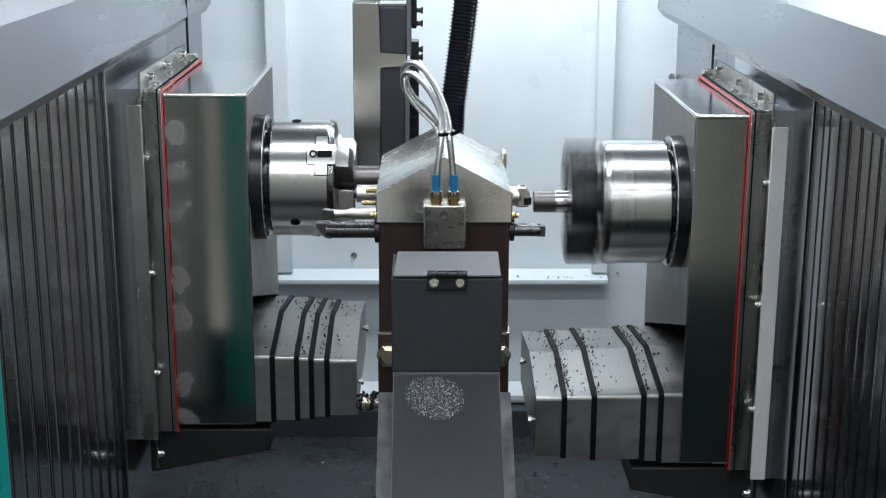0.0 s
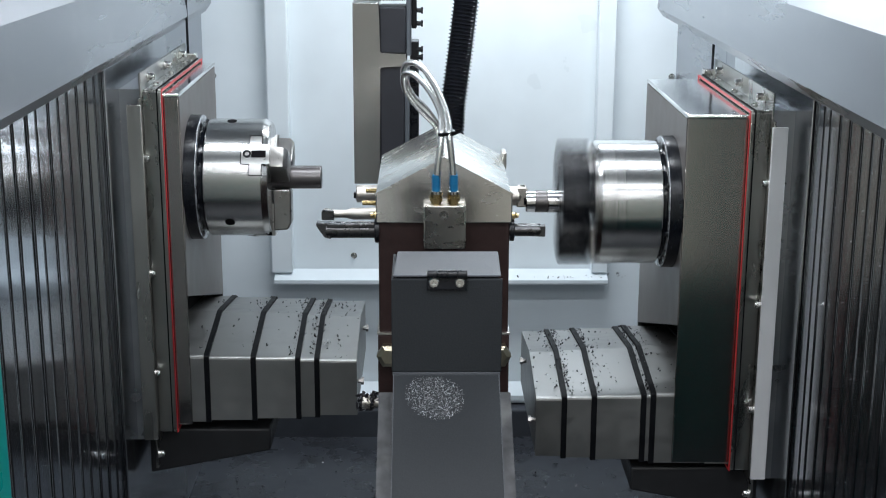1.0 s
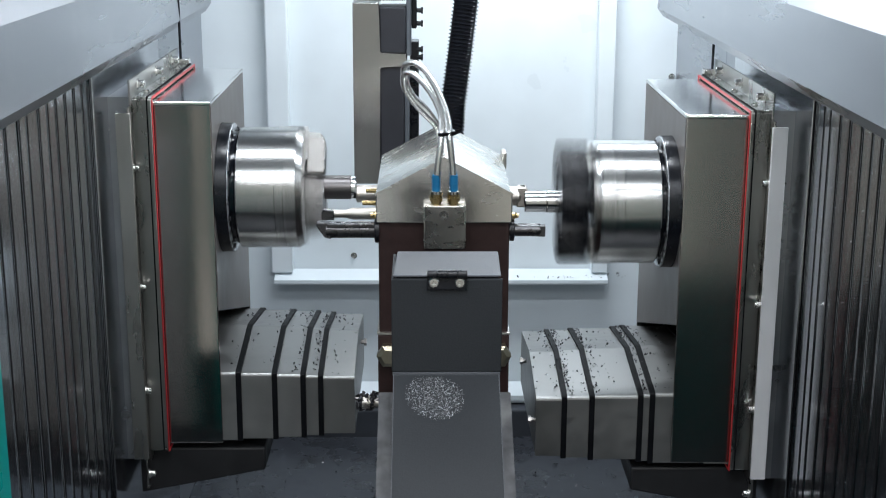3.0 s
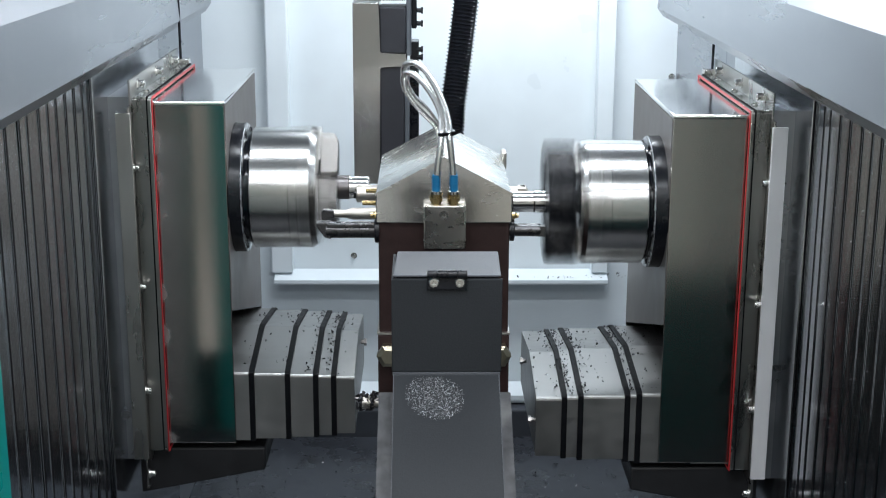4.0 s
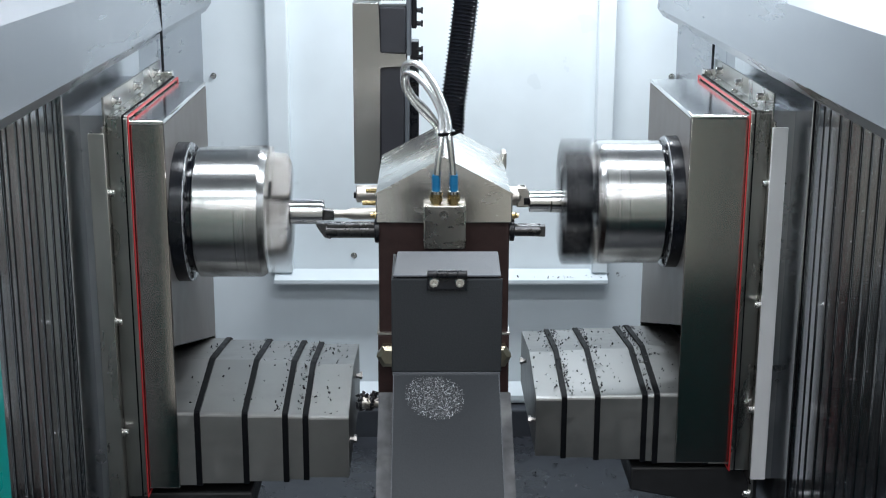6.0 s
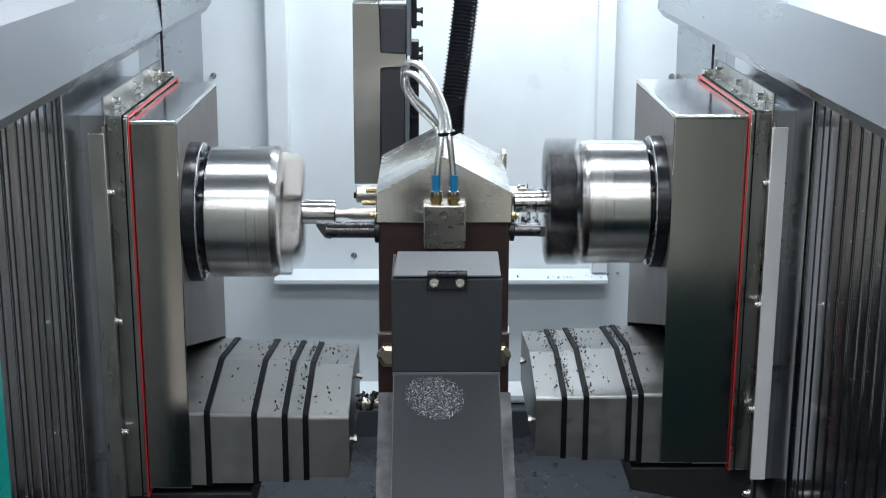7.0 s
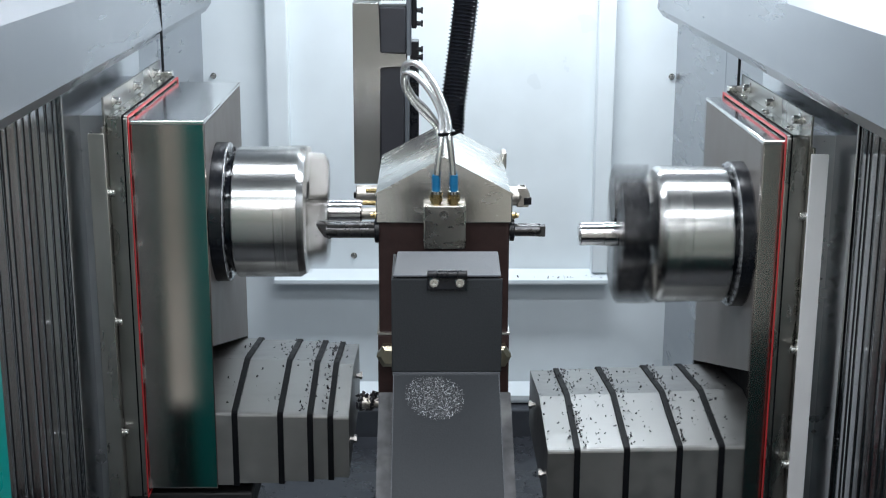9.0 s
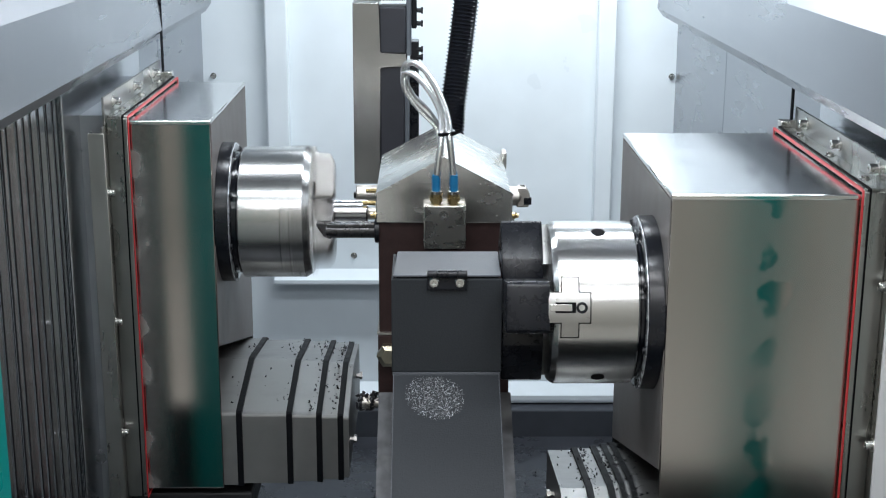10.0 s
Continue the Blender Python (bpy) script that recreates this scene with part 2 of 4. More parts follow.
def part(name, bm, mat, parent=None, label="", m=None, angle=21):
    """Links a bmesh as one mesh object, under a thing or part if given."""
    ob = new(name, finish(bm, mat, angle))
    if parent is not None:
        ob.parent = parent
    if m is not None:
        ob.matrix_basis = m
    if label:
        ob["label"] = label
    return ob


def thing(name, label, category, m=None, group="", kind=""):
    ob = new(name)
    ob.empty_display_size = 0.02
    if m is not None:
        ob.matrix_basis = m
    return tagged(ob, label, category, group, kind)


def add_box(bm, x0, x1, y0, y1, z0, z1, bevel=0.0, seg=2):
    r = bmesh.ops.create_cube(bm, size=1)
    vs = r["verts"]
    for v in vs:
        v.co = Vector(((x0 + x1) / 2 + v.co.x * (x1 - x0), (y0 + y1) / 2 + v.co.y * (y1 - y0), (z0 + z1) / 2 + v.co.z * (z1 - z0)))
    if bevel:
        es = list({e for v in vs for e in v.link_edges})
        bmesh.ops.bevel(bm, geom=es, offset=bevel, segments=seg, affect="EDGES", profile=0.5)
    return bm


def box(*a, **k):
    return add_box(bmesh.new(), *a, **k)


def add_lathe(bm, profile, axis="x", seg=64, m=None):
    """Turns a profile of (position along the axis, radius) round the axis; ends are capped where the radius is not 0."""
    rings = []
    for p, r in profile:
        ring = []
        for i in range(seg):
            a = 2 * math.pi * i / seg
            c, s = r * math.cos(a), r * math.sin(a)
            co = Vector((p, c, s)) if axis == "x" else Vector((c, p, s)) if axis == "y" else Vector((c, s, p))
            ring.append(bm.verts.new(m @ co if m else co))
        rings.append(ring)
    for a, b in zip(rings, rings[1:]):
        for i in range(seg):
            j = (i + 1) % seg
            bm.faces.new((a[i], a[j], b[j], b[i]))
    bm.faces.new(rings[0][::-1])
    bm.faces.new(rings[-1])
    return bm


def lathe(profile, axis="x", seg=64, m=None):
    return add_lathe(bmesh.new(), profile, axis, seg, m)


def add_prism(bm, pts, axis, a, b):
    """Extrudes an outline along an axis. pts: (y, z) for x, (x, z) for y, (x, y) for z."""
    def co(p, q):
        return (q, p[0], p[1]) if axis == "x" else (p[0], q, p[1]) if axis == "y" else (p[0], p[1], q)
    lo = [bm.verts.new(co(p, a)) for p in pts]
    hi = [bm.verts.new(co(p, b)) for p in pts]
    n = len(pts)
    for i in range(n):
        j = (i + 1) % n
        bm.faces.new((lo[i], lo[j], hi[j], hi[i]))
    bm.faces.new(lo[::-1])
    bm.faces.new(hi)
    return bm


def prism(pts, axis, a, b, bevel=0.0):
    bm = add_prism(bmesh.new(), pts, axis, a, b)
    if bevel:
        bmesh.ops.bevel(bm, geom=list(bm.edges), offset=bevel, segments=2, affect="EDGES", profile=0.5)
    return bm


def add_tube(bm, path, radius, seg=20):
    """A round hose along a smooth path through the given points."""
    pts = [Vector(p) for p in path]
    fine = []
    for i in range(len(pts) - 1):
        p0, p1, p2, p3 = pts[max(i - 1, 0)], pts[i], pts[i + 1], pts[min(i + 2, len(pts) - 1)]
        for k in range(8):
            t = k / 8
            fine.append(0.5 * ((2 * p1) + (p2 - p0) * t + (2 * p0 - 5 * p1 + 4 * p2 - p3) * t * t + (3 * p1 - p0 - 3 * p2 + p3) * t ** 3))
    fine.append(pts[-1])
    rings = []
    up = Vector((0.3, 1, 0.2)).normalized()
    for i, p in enumerate(fine):
        d = (fine[min(i + 1, len(fine) - 1)] - fine[max(i - 1, 0)]).normalized()
        side = d.cross(up).normalized()
        up = side.cross(d).normalized()
        r = radius(i / (len(fine) - 1)) if callable(radius) else radius
        rings.append([bm.verts.new(p + (side * math.cos(2 * math.pi * k / seg) + up * math.sin(2 * math.pi * k / seg)) * r) for k in range(seg)])
    for a, b in zip(rings, rings[1:]):
        for i in range(seg):
            j = (i + 1) % seg
            bm.faces.new((a[i], a[j], b[j], b[i]))
    bm.faces.new(rings[0][::-1])
    bm.faces.new(rings[-1])
    return bm


def socket_screw_bm(r, h, axis="x", sign=1):
    """A cap screw with a hollow hex socket, head growing along the axis."""
    return lathe([(0, r * 1.5), (sign * h * 0.15, r * 1.5), (sign * h * 0.16, r), (sign * h * 0.92, r), (sign * h, r * 0.9), (sign * h, r * 0.55), (sign * h * 0.5, r * 0.5)], axis, 18)


# ---- large structure ----
# rear wall of white enamelled sheet, with its ribs and ledges
wall = tagged(part("wall_back", box(-0.66, 0.66, 0.85, 0.89, -0.25, 1.42), WHITE), "white enamelled sheet steel rear wall of the machine", "wall", kind="structure")
for x0, x1 in ((-0.4135, -0.3600), (0.3735, 0.4160)):
    part("rib", box(x0, x1, 0.815, 0.851, 0.209, 1.42, bevel=0.004), WHITE, wall)
part("ledge", prism([(0.846, 0.183), (0.80, 0.183), (0.797, 0.188), (0.797, 0.196), (0.846, 0.212)], "x", -0.405, 0.413), WHITE, wall)
part("ledge", prism([(0.846, -0.125), (0.80, -0.125), (0.797, -0.118), (0.797, -0.105), (0.846, -0.085)], "x", -0.53, 0.53), WHITE, wall)
for x, z in ((-0.212, 0.245), (-0.542, 0.69), (0.556, 0.69), (0.556, 0.33)):
    part("screw", socket_screw_bm(0.005, 0.007, "y", -1), SCREW, wall, m=pose(x, 0.849, z))
tagged(part("wall_step", box(-0.66, 0.66, 0.76, 0.85, -0.25, -0.13, bevel=0.004), STEP), "dark painted step below the rear wall", "wall", kind="structure")
tagged(part("floor", box(-0.66, 0.66, -1.3, 0.86, -0.28, -0.2), PAN), "dark wet chip pan of the machine", "floor", kind="structure")
tagged(part("machine_base", box(-0.87, 0.87, -1.29, 0.88, -0.9, -0.285), CASTING), "dark cast base under the chip pan", "base", kind="structure")
tagged(part("ceiling", box(-0.9, 0.9, -1.3, 0.89, 1.42, 1.46), SHEET), "sheet steel roof of the machine", "ceiling", kind="structure")


def side_wall(s, name):
    w = tagged(part(name, box(min(s * 0.62, s * 0.66), max(s * 0.62, s * 0.66), -1.3, 0.86, -0.28, 1.42), SHEET), "sheet steel side wall of the machine", "wall", kind="structure")
    # fixed lining behind the sliding plates
    part("lining", box(min(s * 0.566, s * 0.578), max(s * 0.566, s * 0.578), 0.30, 0.852, -0.22, 1.1, bevel=0.003), SHEET, w)
    part("lining", box(min(s * 0.567, s * 0.584), max(s * 0.567, s * 0.584), -1.04, 0.2995, -0.22, 1.1), SHEET, w)
    low = 0.247 if s > 0 else -0.19
    inner = 0.604 if s > 0 else 0.612
    # unseen corner panels, added and coloured for what the head sheets reflect
    part("corner_reflection_panel", box(min(s * inner, s * (inner + 0.006)), max(s * inner, s * (inner + 0.006)), -1.295, -1.042, low, 1.41 if s > 0 else 0.865), GREEN_GREY if s > 0 else TAUPE, w, "enamelled corner panel, added unseen for the head to mirror")
    part("corner_skirting", box(min(s * 0.604, s * 0.618), max(s * 0.604, s * 0.618), -1.295, -1.042, -0.28, low - 0.002), STEP, w)
    part("outer_panel", box(min(s * 0.88, s * 0.90), max(s * 0.88, s * 0.90), -1.295, 0.89, -0.9, 1.415), ENAMEL, w)
    return w


side_wall(-1, "wall_left")
side_wall(1, "wall_right")


def hood(s, xin, z0, name):
    """Long folded sheet above the slats, with a returned hem and a flat top."""
    p = [(xin, z0 + 0.018), (xin + 0.013, z0), (xin + 0.055, z0 - 0.004), (xin + 0.055, z0), (xin + 0.016, z0 + 0.004), (xin + 0.004, z0 + 0.019),
         (xin + 0.012, z0 + 0.112), (xin + 0.020, z0 + 0.122), (xin + 0.135, z0 + 0.26), (xin + 0.135, 1.41), (xin + 0.128, 1.41), (xin + 0.128, z0 + 0.262), (xin + 0.014, z0 + 0.125), (xin + 0.007, z0 + 0.115)]
    p = [(s * x, z) for x, z in p]
    bm = prism(p, "y", -1.29, 0.58)
    return tagged(part(name, bm, HOOD), "folded grey sheet steel hood over the side slats", "hood", kind="structure")


hood(-1, 0.500, 0.866, "hood_left")
hood(1, 0.470, 0.858, "hood_right")

# teal front wall with the door opening, and the hall behind the camera
front = tagged(part("wall_front", box(-0.90, -0.554, -1.34, -1.30, -0.9, 0.0), CASTING), "dark skirting and teal posts of the door opening", "wall", kind="structure")
part("post", box(-0.553, -0.468, -1.342, -1.298, -0.9, 1.46, bevel=0.004), TEAL, front, "teal enamelled door post")
part("door_edge", box(-0.4195, -0.4105, -1.338, -1.302, 0.246, 1.46, bevel=0.002), TEAL, front, "thin teal door edge")
part("skirting", box(0.4995, 0.90, -1.34, -1.30, -0.9, 0.245), CASTING, front)
part("post", box(0.434, 0.4985, -1.342, -1.298, -0.9, 1.46, bevel=0.004), TEAL, front, "teal enamelled door post")
# unseen cream panel, added so the left head reflects something bright
part("front_reflector", box(-0.466, -0.06, -1.2985, -1.290, -0.19, 0.55, bevel=0.002), ENAMEL, front, "cream enamelled panel inside the front wall, added unseen to brighten reflections")
part("sill", box(-0.467, 0.4335, -1.34, -1.30, -0.9, 0.245), CASTING, front)
tagged(part("hall_floor", box(-4, 4, -6, 3, -0.95, -0.9), HALL_FLOOR), "painted concrete floor of the workshop hall", "floor", kind="structure")
hall = tagged(part("hall_wall", box(-4, 4, -6.1, -6, -0.9, 2.6), HALL), "plain painted wall of the workshop hall", "wall", kind="structure")
part("hall_side", box(-4.1, -4, -6, 3, -0.9, 2.6), HALL, hall)
part("hall_side", box(4, 4.1, -6, 3, -0.9, 2.6), HALL, hall)
part("hall_side", box(-4, 4, 3, 3.1, -0.9, 2.6), HALL, hall)
tagged(part("hall_ceiling", box(-4, 4, -6, 3, 2.6, 2.7), HALL), "plain ceiling of the workshop hall", "ceiling", kind="structure")


# ---- spindle heads ----
FRONT, BACK = -0.115, 0.305   # frame's reach before and behind the spindle axis
AXIS = 0.6255


def jaw_bms(style):
    """One jaw pointing along +z of the chuck, outwards along +x from the drum's face at x = 0: base and top block."""
    def key(half, foot, radius, a, b, into):
        arc = [(radius * math.sin(t), radius * math.cos(t)) for t in np.linspace(-math.asin(half / radius), math.asin(half / radius), 9)]
        add_prism(into, [(-half, foot)] + [(float(y), float(z)) for y, z in arc] + [(half, foot)], "x", a, b)
    base = bmesh.new()
    key(0.018, 0.045, 0.1043, -0.044, 0.006 if style == "soft" else 0.004, base)
    key(0.036, 0.085, 0.1041, -0.030, -0.010, base)
    top = bmesh.new()
    if style == "soft":
        add_prism(top, [(-0.020, 0.019), (0.020, 0.019), (0.032, 0.045), (0.032, 0.099), (0.027, 0.104), (-0.027, 0.104), (-0.032, 0.099), (-0.032, 0.045)], "x", 0.004, 0.057)
    else:
        add_prism(top, [(0.001, 0.020), (0.030, 0.020), (0.033, 0.026), (0.033, 0.080), (0.026, 0.092), (0.001, 0.094)], "y", -0.019, 0.019)
        top.verts.ensure_lookup_table()
    bmesh.ops.bevel(top, geom=list(top.edges), offset=0.0025, segments=2, affect="EDGES", profile=0.5)
    way = bmesh.new()
    key(0.0194, 0.045, 0.1039, -0.0455, -0.002, way)
    key(0.0374, 0.085, 0.1038, -0.0314, -0.0086, way)
    return base, top, way


def spindle_head(s, label, wp_len, wp_r, turned, style, jaw_angle, c0, c1):
    """Sheet steel head box with a flange, and a three-jaw chuck that turns in it. Space: origin where the axis leaves the box; the chuck points along -s*x."""
    d, sheet = -s, STEEL_WIPED if s < 0 else STEEL
    nose = 0.010 if s < 0 else 0.006
    head = thing("spindle_head", label, "spindle head", group="spindle heads")
    back_x = s * 0.36
    x0, x1 = min(0, back_x), max(0, back_x)
    z_low, z_top = 0.205 - AXIS - 0.005, 0.790 - AXIS - 0.005
    # the underside slopes up to the front, and the way cover runs through below it
    z_rear, z_front = (0.324 - 0.6305, 0.441 - 0.6305) if s < 0 else (0.312 - 0.6205, 0.436 - 0.6205)
    y_front, y_rear = FRONT + 0.0074, BACK - 0.0084
    body = prism([(y_front, z_front), (y_front, z_top - 0.0004), (y_rear, z_top - 0.0004), (y_rear, z_rear)], "x", x0 + 0.0004, x1 - 0.0004)
    part("housing", body, sheet, head, "brushed stainless sheet housing")
    part("front_sheet", box(x0, x1, FRONT + 0.004, FRONT + 0.0072, z_low, z_top, bevel=0.0014), sheet, head)
    part("rear_sheet", box(x0, x1, BACK - 0.008, BACK - 0.004, z_low, z_top, bevel=0.0014), sheet, head)
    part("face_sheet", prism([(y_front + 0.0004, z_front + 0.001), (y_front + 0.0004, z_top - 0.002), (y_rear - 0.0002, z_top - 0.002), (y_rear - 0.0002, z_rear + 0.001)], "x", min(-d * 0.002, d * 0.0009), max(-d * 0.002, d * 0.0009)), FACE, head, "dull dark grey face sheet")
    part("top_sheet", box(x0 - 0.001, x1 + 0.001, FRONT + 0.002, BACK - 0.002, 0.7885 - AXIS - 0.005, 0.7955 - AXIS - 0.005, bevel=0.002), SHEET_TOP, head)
    part("flange", lathe([(-d * 0.0015, 0.1104), (d * 0.0195, 0.1104), (d * 0.021, 0.109), (d * 0.021, 0.097), (d * 0.0225, 0.096), (d * 0.0225, 0.086), (-d * 0.0015, 0.08)], seg=72), FLANGE, head, "black oxide spindle flange", angle=12)
    part("flange_face", lathe([(d * 0.0205, 0.0975), (d * 0.0216, 0.0978), (d * 0.0219, 0.0985), (d * 0.0219, 0.1082), (d * 0.0216, 0.1090), (d * 0.0205, 0.1094), (d * 0.0205, 0.0975)], seg=72), FLANGE_FACE, head, "ground steel face of the flange", angle=30)
    for k in range(8):
        a = 2 * math.pi * (k + 0.4) / 8
        part("flange_screw", socket_screw_bm(0.0045, 0.003, "x", d), BLACK, head, m=pose(d * 0.0219, 0.1030 * math.cos(a), 0.1030 * math.sin(a)))
    part("clearance_ring", lathe([(-d * 0.0015, 0.1108), (d * 0.0012, 0.1108), (d * 0.0014, 0.1100), (-d * 0.0015, 0.1100)], seg=72), RUBBER, head)
    chuck = part("chuck", lathe([(d * c0, 0.098), (d * (c0 + 0.0005), 0.1023), (d * (c0 + 0.002), 0.1035), (d * (c1 - nose - 0.001), 0.1035), (d * (c1 - nose), 0.1030), (d * (c1 - 0.001), 0.1030 - nose * 0.55), (d * c1, 0.1020 - nose * 0.6), (d * c1, 0.022), (d * 0.10, 0.021)], seg=96), CHROME, head, "ground steel chuck body", angle=12)
    part("chuck_neck", lathe([(d * 0.004, 0.085), (d * 0.0215, 0.085), (d * 0.0216, 0.0935), (d * (c0 - 0.006), 0.0935), (d * (c0 - 0.0055), 0.0965), (d * (c0 - 0.003), 0.0965), (d * (c0 - 0.0025), 0.0935), (d * (c0 + 0.0005), 0.0935)], seg=64), NECK, chuck, "black adapter ring", angle=12)
    face = d * c1
    turn = pose(0, 0, 0) if d > 0 else pose(0, 0, 0, 0, 0, 180)
    base, top, way = jaw_bms(style)
    way_me = finish(way, RUBBER)
    bar_me = finish(box(-0.0225, 0.0045, -0.0042, 0.0042, 0.1040, 0.1054, bevel=0.0006), JAW_BRIGHT)
    base_me, top_me = finish(base, JAW_FLAT), finish(top, BLACK if style == "soft" else JAW)
    screw_me = finish(socket_screw_bm(0.007, 0.005, "z", 1), BLACK)
    pocket_me = finish(box(-0.027, -0.002, -0.0065, 0.0065, 0.1036, 0.1049, bevel=0.0006), RUBBER)
    hole_me = finish(lathe([(0, 0.0085), (0.0006, 0.0085), (0.0008, 0.0080), (0.0008, 0.0030)], "z", 20), RUBBER)
    for k in range(3):
        rot = pose(face, 0, 0) @ turn @ pose(0, 0, 0, jaw_angle + 120 * k, 0, 0)
        for nm, me in (("master_jaw", base_me), ("top_jaw", top_me), ("jaw_way", way_me), ("jaw_slot", pocket_me), ("jaw_key", bar_me)):
            if nm == "jaw_key" and style == "hard":
                continue
            o = new(nm, me)
            o.parent, o.matrix_basis = chuck, rot
        o = new("jaw_screw", screw_me)
        o.parent, o.matrix_basis = chuck, rot @ pose(-0.034, 0, 0.1010)
        o = new("chuck_port", hole_me)
        o.parent, o.matrix_basis = chuck, pose(d * 0.075, 0, 0) @ pose(0, 0, 0, (67 if d > 0 else -jaw_angle) + 60 + 120 * k) @ pose(0, 0, 0.1033)
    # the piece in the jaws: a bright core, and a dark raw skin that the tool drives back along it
    piece = thing("workpiece", "round steel bar with a turned end held in a chuck" if not turned else "bright turned steel sleeve held in a chuck", "workpiece", group="workpieces")
    e, r = d * wp_len, wp_r
    if turned:
        part("turned_end", lathe([(e - d * 0.060, r * 0.94), (e - d * 0.0015, r * 0.94), (e, r * 0.90), (e, r * 0.62), (e - d * 0.02, r * 0.6)], seg=64), TURNED, piece, angle=12)
        part("bar", lathe([(d * 0.13, r), (e - d * 0.038, r), (e - d * 0.0365, r * 0.98), (e - d * 0.0365, r * 0.5)], seg=64), TURNED, piece, angle=12)
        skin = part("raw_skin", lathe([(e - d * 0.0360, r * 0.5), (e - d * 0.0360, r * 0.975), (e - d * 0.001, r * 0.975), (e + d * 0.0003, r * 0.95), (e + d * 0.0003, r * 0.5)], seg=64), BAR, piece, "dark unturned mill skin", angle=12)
    else:
        part("turned_end", lathe([(d * 0.13, r * 0.955), (e - d * 0.002, r * 0.955), (e, r * 0.91), (e, r * 0.62), (e - d * 0.02, r * 0.6)], seg=64), TURNED, piece, angle=12)
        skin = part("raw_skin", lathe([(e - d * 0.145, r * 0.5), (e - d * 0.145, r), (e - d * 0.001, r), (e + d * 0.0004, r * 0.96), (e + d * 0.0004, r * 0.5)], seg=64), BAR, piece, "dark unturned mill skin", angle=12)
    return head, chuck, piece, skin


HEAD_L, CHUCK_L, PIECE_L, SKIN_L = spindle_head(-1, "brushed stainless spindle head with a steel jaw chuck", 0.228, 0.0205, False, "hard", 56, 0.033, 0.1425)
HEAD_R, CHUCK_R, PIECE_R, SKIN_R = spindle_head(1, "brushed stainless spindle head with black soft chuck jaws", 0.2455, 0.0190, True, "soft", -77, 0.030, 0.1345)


# ---- sliding frames round the heads ----
def carriage(s):
    """Frame with a red seal that slides along the side wall. Space: origin on the spindle axis' depth, at the wall's centre line."""
    c = thing("sliding_frame", "stainless frame with a red rubber seal round a spindle head", "machine frame", group="sliding frames")
    xi, xo = s * 0.4735, s * 0.506

    def bx(a, b, *r, **k):
        return box(min(a, b), max(a, b), *r, **k)
    y0, y1, z0, z1 = FRONT, BACK, 0.196, 0.800
    t = 0.006
    part("front_plate", bx(xi + s * 0.0014, xo, y0 - t, y0, z0, z1, bevel=0.0015), FRAME_SIDE, c)
    part("rear_plate", bx(xi + s * 0.0014, xo, y1, y1 + t, z0, z1, bevel=0.0015), STEEL_TOP, c)
    part("top_plate", bx(xi + s * 0.0014, xo, y0 + 0.001, y1 - 0.001, z1 - 0.003, z1 + 0.003, bevel=0.0015), STEEL_TOP, c)
    part("bottom_plate", bx(xi + s * 0.0014, xo, y0 + 0.001, y1 - 0.001, z0 - 0.003, z0 + 0.003), STEEL_TOP, c)
    seal = bmesh.new()
    for a in ((y0 - t - 0.001, y0 - 0.0005, z0 - 0.002, z1 + 0.003), (y1, y1 + t, z0, z1 + 0.003), (y0 - 0.0004, y1, z1 - 0.001, z1 + 0.004), (y0, y1, z0 - 0.004, z0 + 0.001)):
        add_box(seal, min(xi - s * 0.0002, xi + s * 0.0013), max(xi - s * 0.0002, xi + s * 0.0013), *a, bevel=0.0008)
    part("seal", seal, RED, c, "thin red rubber seal")
    dark = bx(xi + s * 0.0075, xi + s * 0.0095, y0 - t - 0.0015, y1 + t, z0, z1 + 0.0045)
    part("gasket", dark, RUBBER, c)
    # sloping flange above and the back plate with its screws
    part("back_plate", bx(xo, xo + s * 0.004, y0 - 0.012, y1 + 0.012, z0 - 0.02, z1 + 0.032, bevel=0.001), FRAME_SIDE, c)
    part("throat", bx(xo + s * 0.0042, xo + s * 0.046, y0 - 0.006, y1 + 0.004, z0 - 0.015, z1 + 0.004), SHEET, c)
    sx = xo - s * 0.0002
    for k in range(3):
        y = y0 + 0.045 + k * 0.16
        part("screw", socket_screw_bm(0.0062, 0.012, "x", -s), SCREW, c, m=pose(sx, y, z1 + 0.018))
    for k in range(3):
        y = y0 + 0.06 + k * 0.15
        part("screw", socket_screw_bm(0.005, 0.004, "z", 1), SCREW, c, m=pose(xi + s * 0.022, y, z1 + 0.003))
    for z in (0.69, 0.49, 0.31, 0.16):
        part("screw", socket_screw_bm(0.0058, 0.010, "x", -s), SCREW, c, m=pose(sx, y0 - 0.020, z))
    part("edge_plate", bx(xo, xo + s * 0.004, y0 - 0.030, y0 - 0.0122, z0 - 0.06, z1 - 0.01, bevel=0.001), FRAME_SIDE, c)
    part("edge_strip", bx(s * 0.503, s * 0.5275, y0 - 0.036, y0 - 0.031, 0.192, 0.782, bevel=0.001), ALU if s > 0 else ALU_SHADED, c, "plain aluminium edge strip")
    # wall plates that travel with the frame
    part("apron_plate", bx(s * 0.5445, s * 0.5475, y0 - 0.10, y1 + 0.02, -0.15, 1.0, bevel=0.001), APRON, c)
    part("stop_rod", lathe([(z1 + 0.005, 0.0025), (1.1, 0.0025)], "z", 10), BLACK, c, m=pose(xo - s * 0.004, y1 + 0.016, 0))
    part("clamp", bx(xo - s * 0.022, xo + s * 0.004, y1 + 0.0065, y1 + 0.024, z1 - 0.006, z1 + 0.012, bevel=0.002), SCREW, c)
